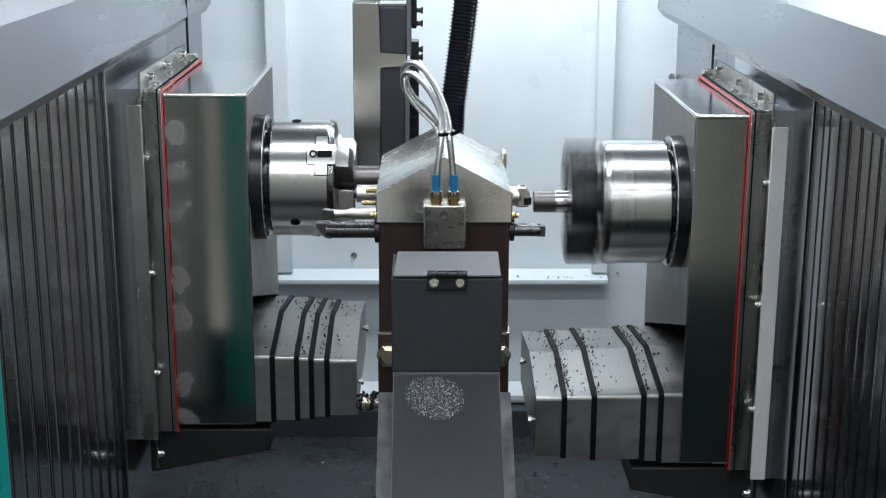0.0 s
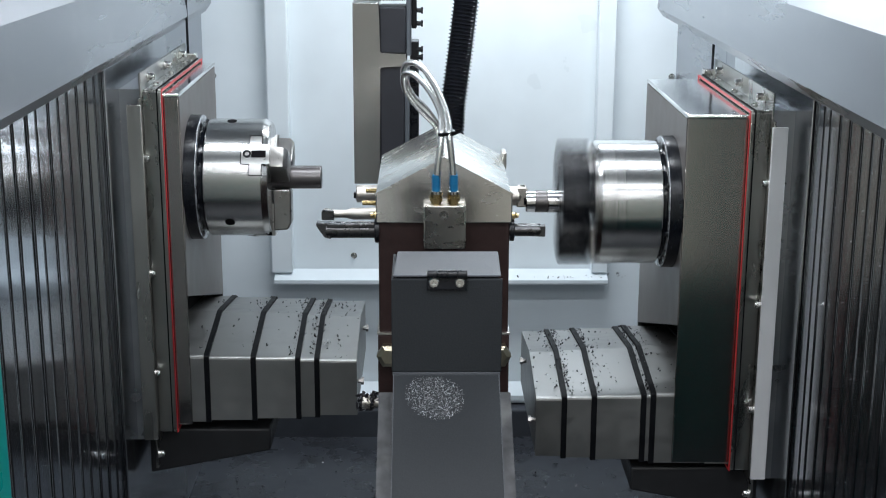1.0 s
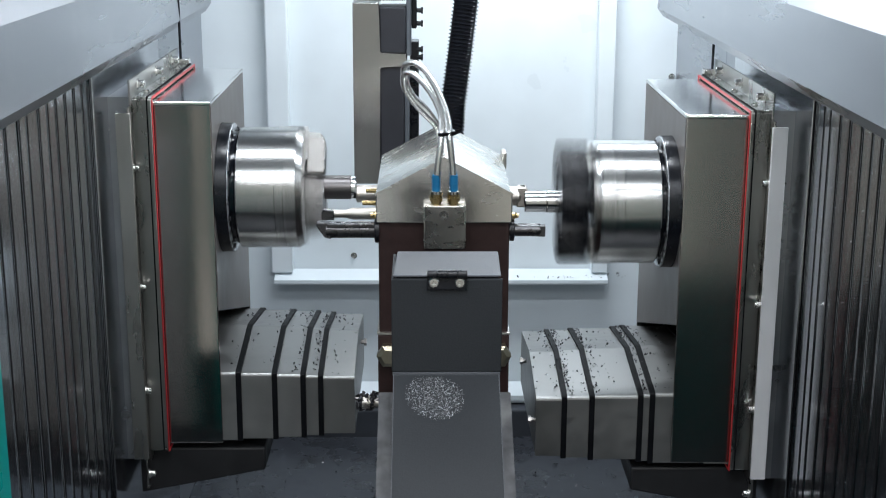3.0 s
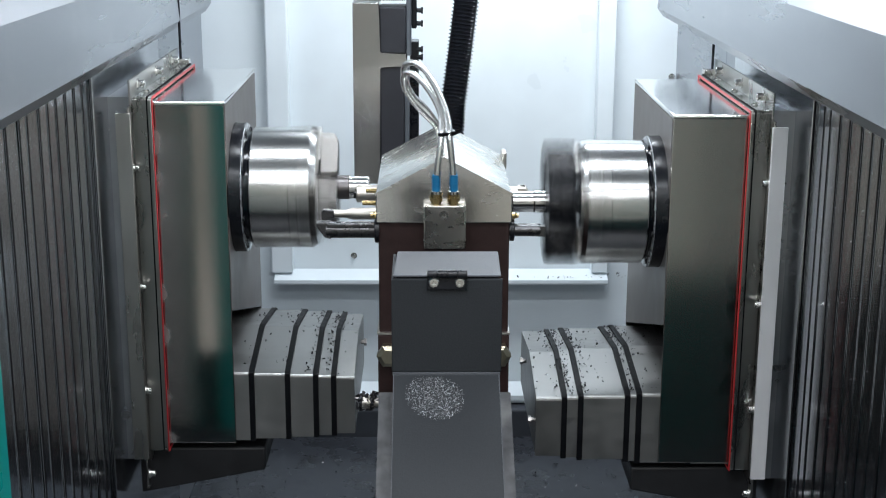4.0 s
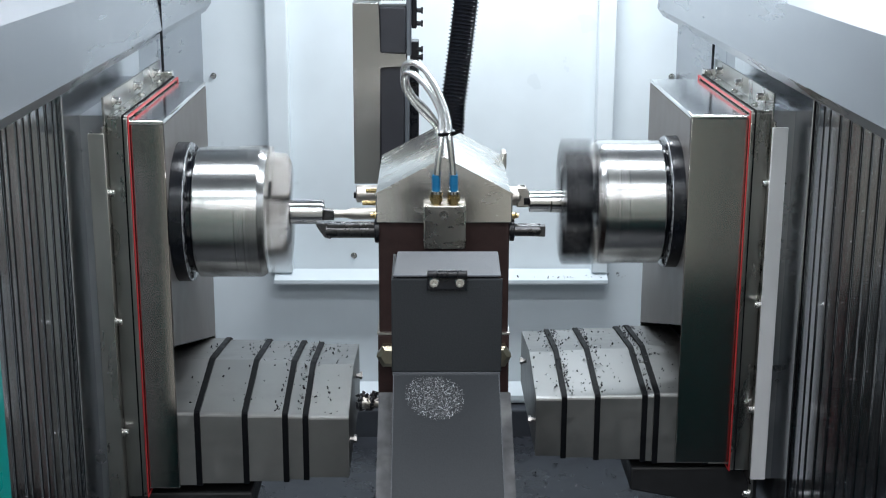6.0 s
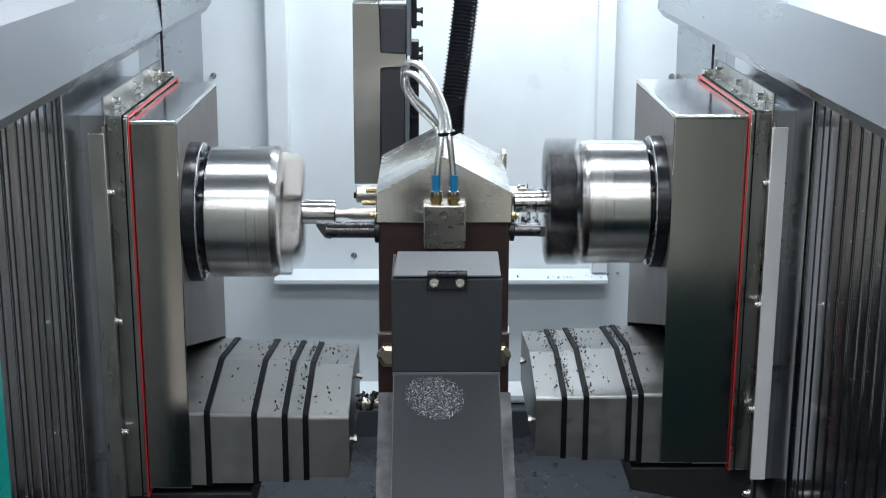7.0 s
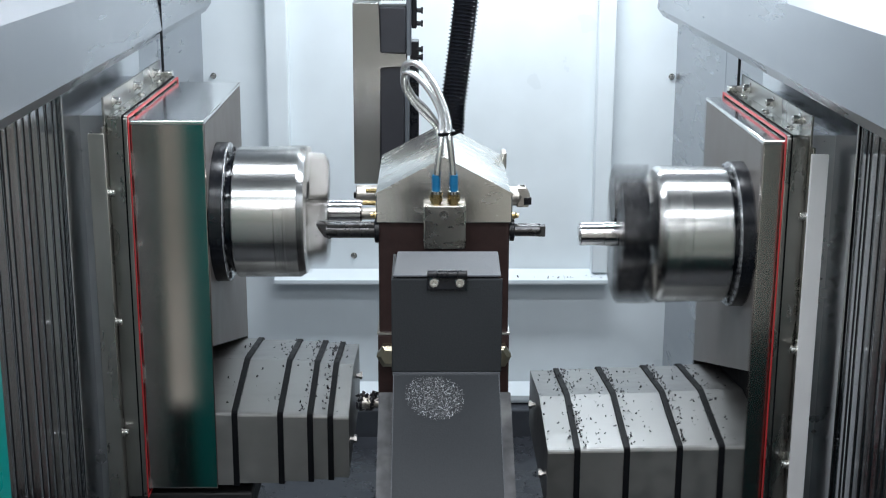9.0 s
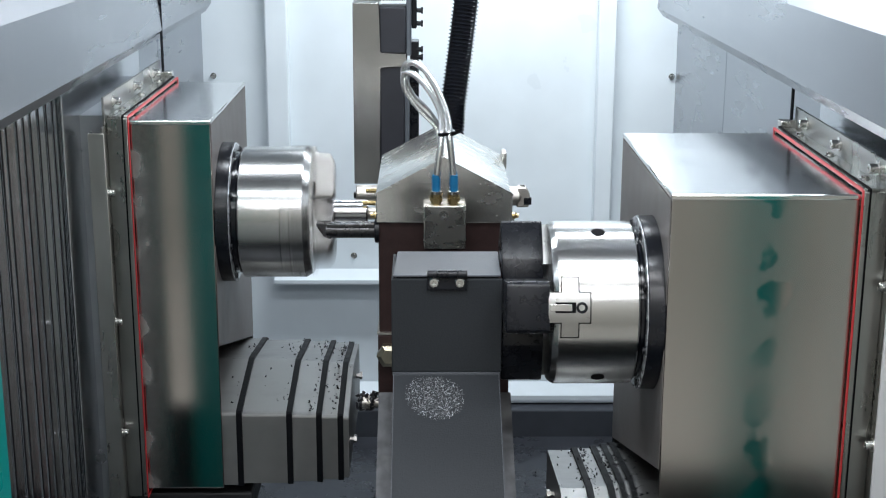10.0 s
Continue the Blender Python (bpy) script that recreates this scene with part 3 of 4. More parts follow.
    # dark casting under the head
    part("saddle", prism([(s * 0.313, 0.190), (s * 0.53, 0.190), (s * 0.53, 0.105), (s * 0.313, 0.148)], "y", y0 + 0.02, y1 - 0.02, bevel=0.004), CASTING, c, "dark cast saddle below the head")
    return c


FRAME_L, FRAME_R = carriage(-1), carriage(1)


# ---- telescopic covers ----
def way_cover(s):
    c = thing("telescopic_cover", "telescopic steel way cover strewn with dark chips", "way cover", group="telescopic covers")
    segs = []
    for k in range(6):            # 0: the smallest, at the middle of the machine
        g = 0.0028 * k
        f = FRONT + 0.0205 - 0.0026 * min(k, 4)
        low = 0.216 - 0.002 * k
        ridge = 0.348 if s < 0 else 0.344
        prof = [(f, low), (f, 0.315 + g), (f + 0.0008, 0.3178 + g), (f + 0.0030, 0.3196 + g), (f + 0.007, 0.3208 + g), (0.068, ridge - 0.0003 + g), (0.074, ridge + g), (0.266, 0.319 + g), (0.272 + 0.003 * k, 0.312 + g), (0.275 + 0.003 * k, low)]
        length = 0.085 if k < 5 else 0.070
        bm = add_prism(bmesh.new(), prof, "x", 0 if s > 0 else -length, length if s > 0 else 0)
        seg = part("cover_segment", bm, COVER, c, angle=7)
        if k:
            lip = [(f - 0.0015, low - 0.001)] + [(y + (-0.0015 if y < -0.08 else 0.0), z + 0.0018) for y, z in prof[1:-2]] + [(prof[-2][0] + 0.002, prof[-2][1]), (prof[-1][0] + 0.002, low - 0.001)]
            bw = add_prism(bmesh.new(), lip, "x", min(0, -s * 0.009), max(0, -s * 0.009))
            part("wiper", bw, LIP, seg, "black rubber wiper lip")
        else:
            for y, z in ((-0.065, 0.27), (0.15, 0.30)):
                part("bolt", lathe([(0, 0.004), (-s * 0.006, 0.004), (-s * 0.0061, 0.0070), (-s * 0.011, 0.0070), (-s * 0.011, 0.004)], "x", 6), JAW, seg, m=pose(0, y, z))
        segs.append(seg)
    return c, segs


COVER_L, SEGS_L = way_cover(-1)
COVER_R, SEGS_R = way_cover(1)


# ---- slat shields ----
def slats(s):
    g = thing("slat_shield", "shield of upright overlapping grey steel slats on the side wall", "slat shield", group="slat shields")
    out = []
    me = None
    bm = add_prism(bmesh.new(), [(s * 0.5490, 0.0), (s * 0.5498, 0.0), (s * 0.5500, 0.0010), (s * 0.5514, 0.078), (s * 0.5508, 0.078), (s * 0.5494, 0.0010), (s * 0.5491, 0.0004)], "z", -0.19, 0.90)
    me = finish(bm, SLAT)
    # dark strip stands in for the shade in the gap at each slat's edge
    lip = finish(box(min(s * 0.5491, s * 0.5507), max(s * 0.5491, s * 0.5507), 0.0006, 0.0075, -0.19, 0.90), RUBBER)
    for k in range(15):
        o = new("slat", me)
        o.parent = g
        q = new("rubber_lip", lip)
        q.parent = o
        out.append(o)
    return g, out


SHIELD_L, SLATS_L = slats(-1)
SHIELD_R, SLATS_R = slats(1)


# ---- tool block in the middle ----
CX = -0.0065
block = thing("tool_block", "dark red-brown tool block under a folded steel roof cover", "tool block")
part("block_body", box(CX - 0.100, CX + 0.098, -0.395, -0.06, 0.32, 0.634, bevel=0.003), BROWN, block)
part("block_foot", box(CX - 0.1020, CX + 0.1000, -0.40, -0.06, 0.18, 0.455, bevel=0.003), BROWN, block)
roof = [(CX - 0.1035, 0.632), (CX - 0.1035, 0.676), (CX, 0.731), (CX + 0.1015, 0.676), (CX + 0.1015, 0.632)]
part("roof_cover", prism(roof, "y", -0.402, -0.088, bevel=0.002), ROOF, block, "worn folded steel roof cover")
part("roof_lip", prism([(CX - 0.1045, 0.674), (CX - 0.1045, 0.678), (CX, 0.733), (CX + 0.1025, 0.678), (CX + 0.1025, 0.674), (CX, 0.729)], "y", -0.404, -0.400), ROOF, block)
part("rear_cheek", box(CX + 0.10, CX + 0.108, -0.13, -0.09, 0.66, 0.688, bevel=0.002), GUARD, block)
part("hose_bracket", box(-0.0385, 0.0245, -0.425, -0.403, 0.598, 0.664, bevel=0.002), GUARD, block, "scuffed hose bracket")
part("bracket_screw", lathe([(0, 0.007), (-0.002, 0.007), (-0.002, 0.003), (-0.001, 0.002)], "y", 24), SCREW, block, m=pose(-0.008, -0.425, 0.650))
for x in (-0.0915, 0.0775):
    part("side_bolt", lathe([(-0.0125, 0.0120), (-0.0095, 0.0190), (0.006, 0.0190)], "y", 6), NUT, block, "dull plated hexagon bolt", m=pose(x, -0.405, 0.425), angle=5)
part("foot_edge", box(CX - 0.1030, CX + 0.1010, -0.4015, -0.058, 0.4552, 0.4585, bevel=0.0008), GUARD, block, "worn bright edge of the foot")
for s in (-1,):
    part("pipe_stub", lathe([(s * 0.095, 0.009), (s * 0.118, 0.009), (s * 0.1185, 0.012), (s * 0.130, 0.012), (s * 0.131, 0.010), (s * 0.131, 0.006), (s * 0.120, 0.005)], seg=24), TOOL_GREY, block, "steel pipe stub", m=pose(CX, -0.33, 0.318))
# three tools each side, one behind another along the block
for s, y, kind in ((-1, -0.128, "holder"), (-1, -0.276, "boring"), (-1, -0.382, "drill"), (1, -0.145, "turning"), (1, -0.382, "short")):
    tool = thing("lathe_tool", {"holder": "grey steel tool holder clamped in the tool block", "boring": "slim boring bar clamped in the tool block", "drill": "long dark boring bar clamped in the tool block",
                                "turning": "grey turning tool with a dark insert head", "short": "short dark steel bar clamped in the tool block"}[kind], "lathe tool", m=pose(CX + s * 0.10, y, 0.617), group="lathe tools")

    def X(*p):
        return [(s * a, r) for a, r in p]
    if kind == "holder":
        part("shank", lathe(X((-0.01, 0.015), (0.044, 0.015), (0.046, 0.013), (0.046, 0.004)), seg=32), TOOL_GREY, tool)
        part("insert", box(-0.050, -0.040, -0.012, -0.002, -0.006, 0.004, bevel=0.001), BLACK, tool)
    elif kind == "boring":
        part("shank", lathe(X((-0.01, 0.0095), (0.045, 0.0095), (0.055, 0.0065), (0.078, 0.0065), (0.084, 0.008), (0.090, 0.008)), seg=24), TOOL_GREY, tool)
        part("cutting_head", prism([(s * 0.074, -0.009), (s * 0.094, -0.009), (s * 0.094, 0.004), (s * 0.088, 0.008), (s * 0.074, 0.006)], "y", -0.008, 0.006, bevel=0.001), TOOL, tool)
    elif kind == "drill":
        part("shank", lathe(X((-0.01, 0.0125), (0.079, 0.0125), (0.080, 0.010)), seg=28), TOOL, tool)
        part("cutting_head", prism([(s * 0.072, -0.0125), (s * 0.082, -0.010), (s * 0.094, 0.008), (s * 0.094, 0.012), (s * 0.072, 0.0125)], "y", -0.010, 0.010, bevel=0.0012), TOOL, tool)
        part("flat", box(min(s * 0.005, s * 0.078), max(s * 0.005, s * 0.078), -0.0135, -0.004, 0.006, 0.0115, bevel=0.001), TOOL, tool)
        part("collar", lathe(X((-0.001, 0.020), (0.005, 0.020), (0.006, 0.018)), seg=32), BLACK, tool)
    elif kind == "turning":
        part("shank", lathe(X((-0.01, 0.0165), (0.028, 0.0165), (0.032, 0.014)), seg=32), TOOL_GREY, tool)
        part("cutting_head", prism([(s * 0.024, -0.017), (s * 0.044, -0.017), (s * 0.047, 0.004), (s * 0.040, 0.017), (s * 0.026, 0.017)], "y", -0.014, 0.012, bevel=0.002), TOOL_GREY, tool)
        part("insert", box(0.036, 0.049, -0.016, -0.006, -0.012, 0.000, bevel=0.001), BLACK, tool)
        part("clamp_screw", lathe([(0, 0.004), (0.004, 0.004), (0.004, 0.002)], "z", 12), SCREW, tool, m=pose(0.034, -0.004, 0.016))
    else:
        part("shank", lathe(X((-0.01, 0.010), (0.044, 0.010), (0.046, 0.008)), seg=28), TOOL, tool)
        part("tip", box(0.040, 0.053, -0.008, 0.004, -0.009, 0.008, bevel=0.0012), TOOL, tool)
        part("collar", lathe(X((-0.001, 0.017), (0.005, 0.017), (0.006, 0.015)), seg=32), BLACK, tool)
# coolant nozzles
for s, y, z, ln in ((-1, -0.21, 0.640, 0.022), (-1, -0.30, 0.640, 0.024), (-1, -0.385, 0.640, 0.008), (1, -0.385, 0.640, 0.008)):
    nz = thing("coolant_nozzle", "small brass coolant nozzle on the tool block", "nozzle", m=pose(CX + s * 0.100, y, z), group="coolant nozzles")
    part("tip", lathe([(s * -0.004, 0.0055), (s * 0.006, 0.0055), (s * 0.008, 0.0038), (s * (ln + 0.004), 0.0036), (s * (ln + 0.004), 0.0015)], seg=16), BRASS, nz)

TOOLING = [o for o in scene.objects if o.parent is None and o.name.split(".")[0] in ("tool_block", "lathe_tool", "coolant_nozzle")]

# parts catcher box with its lid, open towards the chucks, and the chute
cbox = thing("catcher_box", "dark grey painted steel parts box with a hinged lid", "parts box")
part("front_panel", box(-0.0785, 0.0610, -0.800, -0.794, 0.534, 0.6572, bevel=0.0015), DARK, cbox)
part("side_panel", box(-0.0785, -0.0745, -0.7938, -0.672, 0.534, 0.656, bevel=0.001), DARK, cbox)
part("rear_panel", box(-0.0744, -0.010, -0.676, -0.672, 0.534, 0.656, bevel=0.001), DARK, cbox)
lid = part("lid", prism([(-0.0765, -0.797), (0.0592, -0.797), (0.0612, -0.680), (-0.0728, -0.680)], "z", 0.6588, 0.6616, bevel=0.001), LID, cbox, "smooth grey lid")
part("lid_seal", box(-0.0725, 0.0560, -0.7935, -0.68, 0.650, 0.6586), RUBBER, cbox)
hinge = part("hinge", box(-0.0335, 0.0167, -0.8043, -0.8003, 0.6445, 0.665, bevel=0.001), BLACK, cbox, "black hinge")
part("hinge_leaf", box(-0.0335, 0.0167, -0.803, -0.786, 0.6618, 0.6650, bevel=0.001), BLACK, hinge)
for x0, x1 in ((-0.0333, -0.0212), (-0.0208, -0.0088), (-0.0084, 0.0040), (0.0044, 0.0165)):
    part("knuckle", lathe([(x0, 0.0047), (x0 + 0.0005, 0.0052), (x1 - 0.0005, 0.0052), (x1, 0.0047)], "x", 20), BLACK, hinge, m=pose(0, -0.8045, 0.6650))
for x in (-0.0250, 0.0075):
    part("hinge_screw", lathe([(0, 0.0066), (-0.001, 0.0066), (-0.0022, 0.0052), (-0.0022, 0.0027), (-0.0012, 0.0022)], "y", 24), SCREW, hinge, m=pose(x, -0.8043, 0.654))

chute = thing("chute", "dark grey painted sloping chute plate below the parts box", "chute")
TOPY, TOPZ, LOWY, LOWZ = -0.800, 0.533, -1.13, 0.332
SLOPE = (LOWZ - TOPZ) / (LOWY - TOPY)


def chute_plate(x0, x1, lift, thick, y_top):
    z_top = TOPZ + SLOPE * (y_top - TOPY) + lift
    bm = bmesh.new()
    q = [(x0, y_top, z_top), (x1, y_top, z_top), (x1, LOWY, LOWZ + lift), (x0, LOWY, LOWZ + lift)]
    up = [bm.verts.new(p) for p in q]
    dn = [bm.verts.new((p[0], p[1] + 0.5 * thick, p[2] - thick)) for p in q]
    for i in range(4):
        j = (i + 1) % 4
        bm.faces.new((up[i], up[j], dn[j], dn[i]))
    bm.faces.new(up)
    bm.faces.new(dn[::-1])
    bmesh.ops.bevel(bm, geom=list(bm.edges), offset=0.001, segments=2, affect="EDGES")
    return bm


part("plate", chute_plate(-0.0765, 0.0585, 0, 0.02, TOPY), DARK, chute)
part("rib", box(-0.0775, 0.0595, -0.803, -0.7995, 0.5300, 0.5345, bevel=0.001), LID, chute)
for x in (-0.0765, 0.0575):
    part("edge", chute_plate(x, x + 0.001, 0.0012, 0.004, TOPY - 0.002), LID, chute)
for a, b in ((-0.096, -0.0775), (0.0595, 0.0745)):
    part("rail", chute_plate(a, b, -0.045, 0.03, TOPY + 0.02), RAIL, chute, "worn bare steel side rail")
part("support", box(-0.070, 0.052, -0.80, -0.40, 0.30, 0.50), CASTING, chute)
part("support", box(-0.070, 0.052, -0.95, -0.62, -0.2, 0.33), CASTING, chute)

# ---- column, corrugated hose, silver hoses ----
col = thing("tool_column", "upright steel column with dark recessed panels, hanging from the roof", "column")
Y = 0.20
def round_corner(cx, cz, r, a0, a1):
    return [(cx + r * math.cos(radians(a)), cz + r * math.sin(radians(a))) for a in np.linspace(a0, a1, 5)]


plate = [(-0.1745, 0.565), (-0.1745, 0.9165), (-0.1235, 0.9165)] + round_corner(-0.1180, 0.8255, 0.0055, 180, 270) + [(-0.0715, 0.820), (-0.0715, 0.795)] + round_corner(-0.1180, 0.7895, 0.0055, 90, 180) + [(-0.1235, 0.565)]
part("steel_plate", prism([(float(x), float(z)) for x, z in plate], "y", Y, Y + 0.10, bevel=0.0012), COLUMN, col)
part("upper_plate", box(-0.1745, -0.0735, Y + 0.001, Y + 0.10, 0.9205, 1.42, bevel=0.002), COLUMN, col)
part("dark_panel", box(-0.1234, -0.0760, Y + 0.006, Y + 0.09, 0.56, 0.7945, bevel=0.003), COLUMN_PANEL, col)
part("dark_panel", box(-0.1234, -0.0725, Y + 0.006, Y + 0.09, 0.8205, 0.908, bevel=0.003), COLUMN_PANEL, col)
part("edge_rail", box(-0.0758, -0.0660, Y + 0.01, Y + 0.09, 0.60, 0.793, bevel=0.002), EDGE_RAIL, col)
part("edge_rail", box(-0.0722, -0.0625, Y + 0.01, Y + 0.09, 0.815, 1.42, bevel=0.002), EDGE_RAIL, col)
part("guide", box(-0.0655, -0.0480, Y + 0.03, Y + 0.08, 0.60, 0.84, bevel=0.002), BLACK, col)
part("guide", box(-0.0620, -0.0520, Y + 0.03, Y + 0.08, 0.865, 1.42, bevel=0.002), BLACK, col)
for z in (0.90, 0.875, 0.825, 0.81):
    part("bolt", lathe([(0, 0.0045), (0.008, 0.0045), (0.0081, 0.0065), (0.012, 0.0065)], "x", 14), BLACK, col, m=pose(-0.052, Y + 0.03, z))
for z in (0.745, 0.64):
    part("bolt", lathe([(0, 0.0055), (-0.014, 0.0055), (-0.015, 0.004)], "x", 14), SCREW, col, m=pose(-0.0757, Y + 0.02, z))
part("link", box(-0.0655, -0.0500, Y + 0.02, Y + 0.05, 0.760, 0.790, bevel=0.003), BLACK, col)


def corrugated(path, r, pitch):
    bm = bmesh.new()
    pts = [Vector(p) for p in path]
    lengths = [(b - a).length for a, b in zip(pts, pts[1:])]
    total = sum(lengths)
    n = int(total / pitch)

    def at(u):
        u = max(0.0, min(total, u))
        for (a, b), ln in zip(zip(pts, pts[1:]), lengths):
            if u <= ln:
                return a.lerp(b, u / ln)
            u -= ln
        return pts[-1]
    seg, prev = 20, None
    for i in range(n * 6):
        u = total * i / (n * 6)
        d = (at(u + 0.02) - at(u - 0.02)).normalized()
        side = d.cross(Vector((0, 1, 0))).normalized()
        up = side.cross(d)
        rr = r * (0.92 + 0.08 * math.cos(i % 6 * math.pi / 3))
        ring = [bm.verts.new(at(u) + (side * math.cos(2 * math.pi * k / seg) + up * math.sin(2 * math.pi * k / seg)) * rr) for k in range(seg)]
        if prev:
            for k in range(seg):
                j = (k + 1) % seg
                bm.faces.new((prev[k], prev[j], ring[j], ring[k]))
        prev = ring
    return bm


hose_path = [(0.058, 0.16, 1.42), (0.051, 0.14, 1.10), (0.0405, 0.12, 0.935), (0.0280, 0.11, 0.83), (0.0150, 0.09, 0.73), (0.008, 0.05, 0.64), (0.006, -0.02, 0.58), (0.005, -0.075, 0.56)]
hose = part("corrugated_hose", corrugated(hose_path, 0.0252, 0.0068), HOSE_BLACK)
tagged(hose, "thick black corrugated hose coming down to the tool block", "hose")

hoses = []
for k, path in enumerate(([(-0.0195, -0.414, 0.675), (-0.0175, -0.414, 0.72), (-0.012, -0.405, 0.765), (-0.0125, -0.385, 0.80), (-0.028, -0.36, 0.838), (-0.052, -0.33, 0.866), (-0.068, -0.31, 0.862), (-0.066, -0.29, 0.83), (-0.046, -0.27, 0.79), (-0.02, -0.25, 0.755), (-0.01, -0.22, 0.72)],
                          [(0.0065, -0.414, 0.675), (0.0045, -0.414, 0.72), (-0.0005, -0.41, 0.765), (-0.004, -0.39, 0.80), (-0.020, -0.365, 0.848), (-0.044, -0.335, 0.884), (-0.064, -0.315, 0.884), (-0.0685, -0.30, 0.858), (-0.056, -0.285, 0.818), (-0.033, -0.265, 0.785), (-0.005, -0.23, 0.735)])):
    h = thing("coolant_hose", "silver braided coolant hose with a blue sleeve and brass fitting", "hose", group="coolant hoses")
    x = path[0][0]
    path = [(px, py, pz if pz < 0.77 else 0.77 + (pz - 0.77) * 0.79) for px, py, pz in path]
    part("braid", add_tube(bmesh.new(), path, 0.0050), BRAID, h)
    part("sleeve", lathe([(0.6835, 0.0056), (0.684, 0.0062), (0.7085, 0.0062), (0.709, 0.0056)], "z", 24), BLUE, h, "blue plastic sleeve", m=pose(x, -0.414, 0))
    part("collar", lathe([(0.680, 0.0088), (0.6842, 0.0088), (0.6848, 0.0075)], "z", 24), SCREW, h, m=pose(x, -0.414, 0))
    part("fitting", lathe([(0.6645, 0.0075), (0.668, 0.0075), (0.6685, 0.0092), (0.675, 0.0092), (0.6755, 0.0085), (0.680, 0.0085)], "z", 6), BRASS, h, "brass hexagon fitting", m=pose(x, -0.414, 0))
tie = lathe([(-0.0020, 0.0108), (0.0020, 0.0108), (0.0020, 0.0095)], "z", 20)
add_box(tie, 0.0085, 0.0165, -0.0115, -0.0065, -0.0030, 0.0030, bevel=0.001)
add_box(tie, 0.015, 0.0215, -0.0100, -0.0085, -0.0012, 0.0050, bevel=0.0004)
part_tie = part("cable_tie", tie, RUBBER, None, m=pose(-0.0062, -0.4045, 0.769, 0, -8, 0))
tagged(part_tie, "black cable tie round the silver hoses", "cable tie")


# the tool station with its hoses stands a little further forward and up, level with the spindles
for o in TOOLING + [o for o in scene.objects if o.name.split(".")[0] in ("coolant_hose", "cable_tie")]:
    o.matrix_basis = pose(0, -0.040, 0.010) @ o.matrix_basis

# ---- chips ----
def chips_bm(n, spot, size, rnd, tilt=0.5):
    """Small curled shavings; spot gives a place and the surface's normal."""
    bm = bmesh.new()
    for _ in range(n):
        p, nrm = spot()
        L = size * rnd.uniform(0.5, 1.6)
        w = L * rnd.uniform(0.25, 0.5)
        rot = Euler((rnd.uniform(-tilt, tilt), rnd.uniform(-tilt, tilt), rnd.uniform(0, 6.28))).to_matrix()
        prev = None
        for i in range(4):
            a = i / 3 * rnd.uniform(1.2, 2.6)
            c = Vector((math.sin(a) * L * 0.5, 0, (1 - math.cos(a)) * L * 0.35))
            pair = [bm.verts.new(Vector(p) + nrm * L * 0.15 + rot @ (c + Vector((0, dy * w / 2, 0)))) for dy in (-1, 1)]
            if prev:
                bm.faces.new((prev[0], prev[1], pair[1], pair[0]))
            prev = pair
    return bm


rnd = random.Random(4)


def chute_spot():
    while True:
        x, v = rnd.uniform(-0.064, 0.013), rnd.uniform(0.015, 0.20)
        edge = (x + 0.024 - 0.05 * (v - 0.1)) ** 2 / 0.0014 + (v - 0.10) ** 2 / 0.0085
        if edge < rnd.uniform(0.75, 1.05):
            return (x, TOPY + (LOWY - TOPY) * v, TOPZ + (LOWZ - TOPZ) * v), Vector((0, -0.52, 0.85))


tagged(part("chip_heap", chips_bm(3000, chute_spot, 0.00115, rnd, 1.0), CHIP_BRIGHT), "patch of fine sparkling steel chips on the chute", "chips", kind="stuff")


def tangle_spot():
    a, r = rnd.uniform(0, 6.28), 0.017 * rnd.random() ** 0.5
    return (CX - 0.122 + r * math.cos(a), -0.372 + 0.6 * r * math.sin(a), 0.326 + rnd.uniform(-0.012, 0.012)), Vector((0, 0, 1))


tagged(part("swarf_tangle", chips_bm(220, tangle_spot, 0.009, rnd), CHIP), "tangle of dark curled swarf on a pipe stub", "swarf", kind="stuff")


# shavings that wind up round the piece as it is cut, then drop into the pan
def winding_spot():
    a, r = rnd.uniform(0, 6.28), rnd.uniform(0.017, 0.036)
    return (rnd.gauss(0, 0.014), r * math.cos(a), r * math.sin(a)), Vector((0, math.cos(a), math.sin(a)))


WINDING = tagged(part("swarf_winding", chips_bm(150, winding_spot, 0.0085, rnd, 2.5), CHIP), "loose curls of bright steel swarf thrown off the workpiece", "swarf", kind="stuff")


def pan_spot():
    x = rnd.choice((-1, 1)) * rnd.uniform(0.10, 0.5)
    return (x, rnd.uniform(-0.9, 0.7), -0.199), Vector((0, 0, 1))


tagged(part("pan_swarf", chips_bm(600, pan_spot, 0.009, rnd), CHIP), "dark chips lying in the pan", "chips", kind="stuff")


def ledge_spot():
    return (rnd.gauss(0.30, 0.07), rnd.uniform(0.80, 0.84), 0.199), Vector((0, 0, 1))


tagged(part("ledge_swarf", chips_bm(60, ledge_spot, 0.006, rnd), CHIP), "dark chips lying on the rear wall's ledge", "chips", kind="stuff")


def cover_chips(seg, n, s, k):
    g = 0.0028 * k
    top = [(-0.095, 0.320), (0.072, 0.348 if s < 0 else 0.344), (0.266, 0.319)]

    def spot():
        y = rnd.uniform(-0.09, 0.265)
        z = np.interp(y, [a for a, _ in top], [b for _, b in top]) + g
        x = s * (rnd.uniform(0.0, 0.06) if rnd.random() < 0.35 else rnd.gauss(0.004, 0.004) if k else rnd.uniform(0.03, 0.07))
        return (x, y, float(z)), Vector((0, 0, 1))
    o = part("swarf", chips_bm(n, spot, 0.0050, rnd), CHIP, seg, "dark loose chips")
    o["kind"] = "stuff"


for k, n in ((0, 70), (1, 120), (2, 70), (3, 40), (4, 20)):
    cover_chips(SEGS_L[k], n, -1, k)
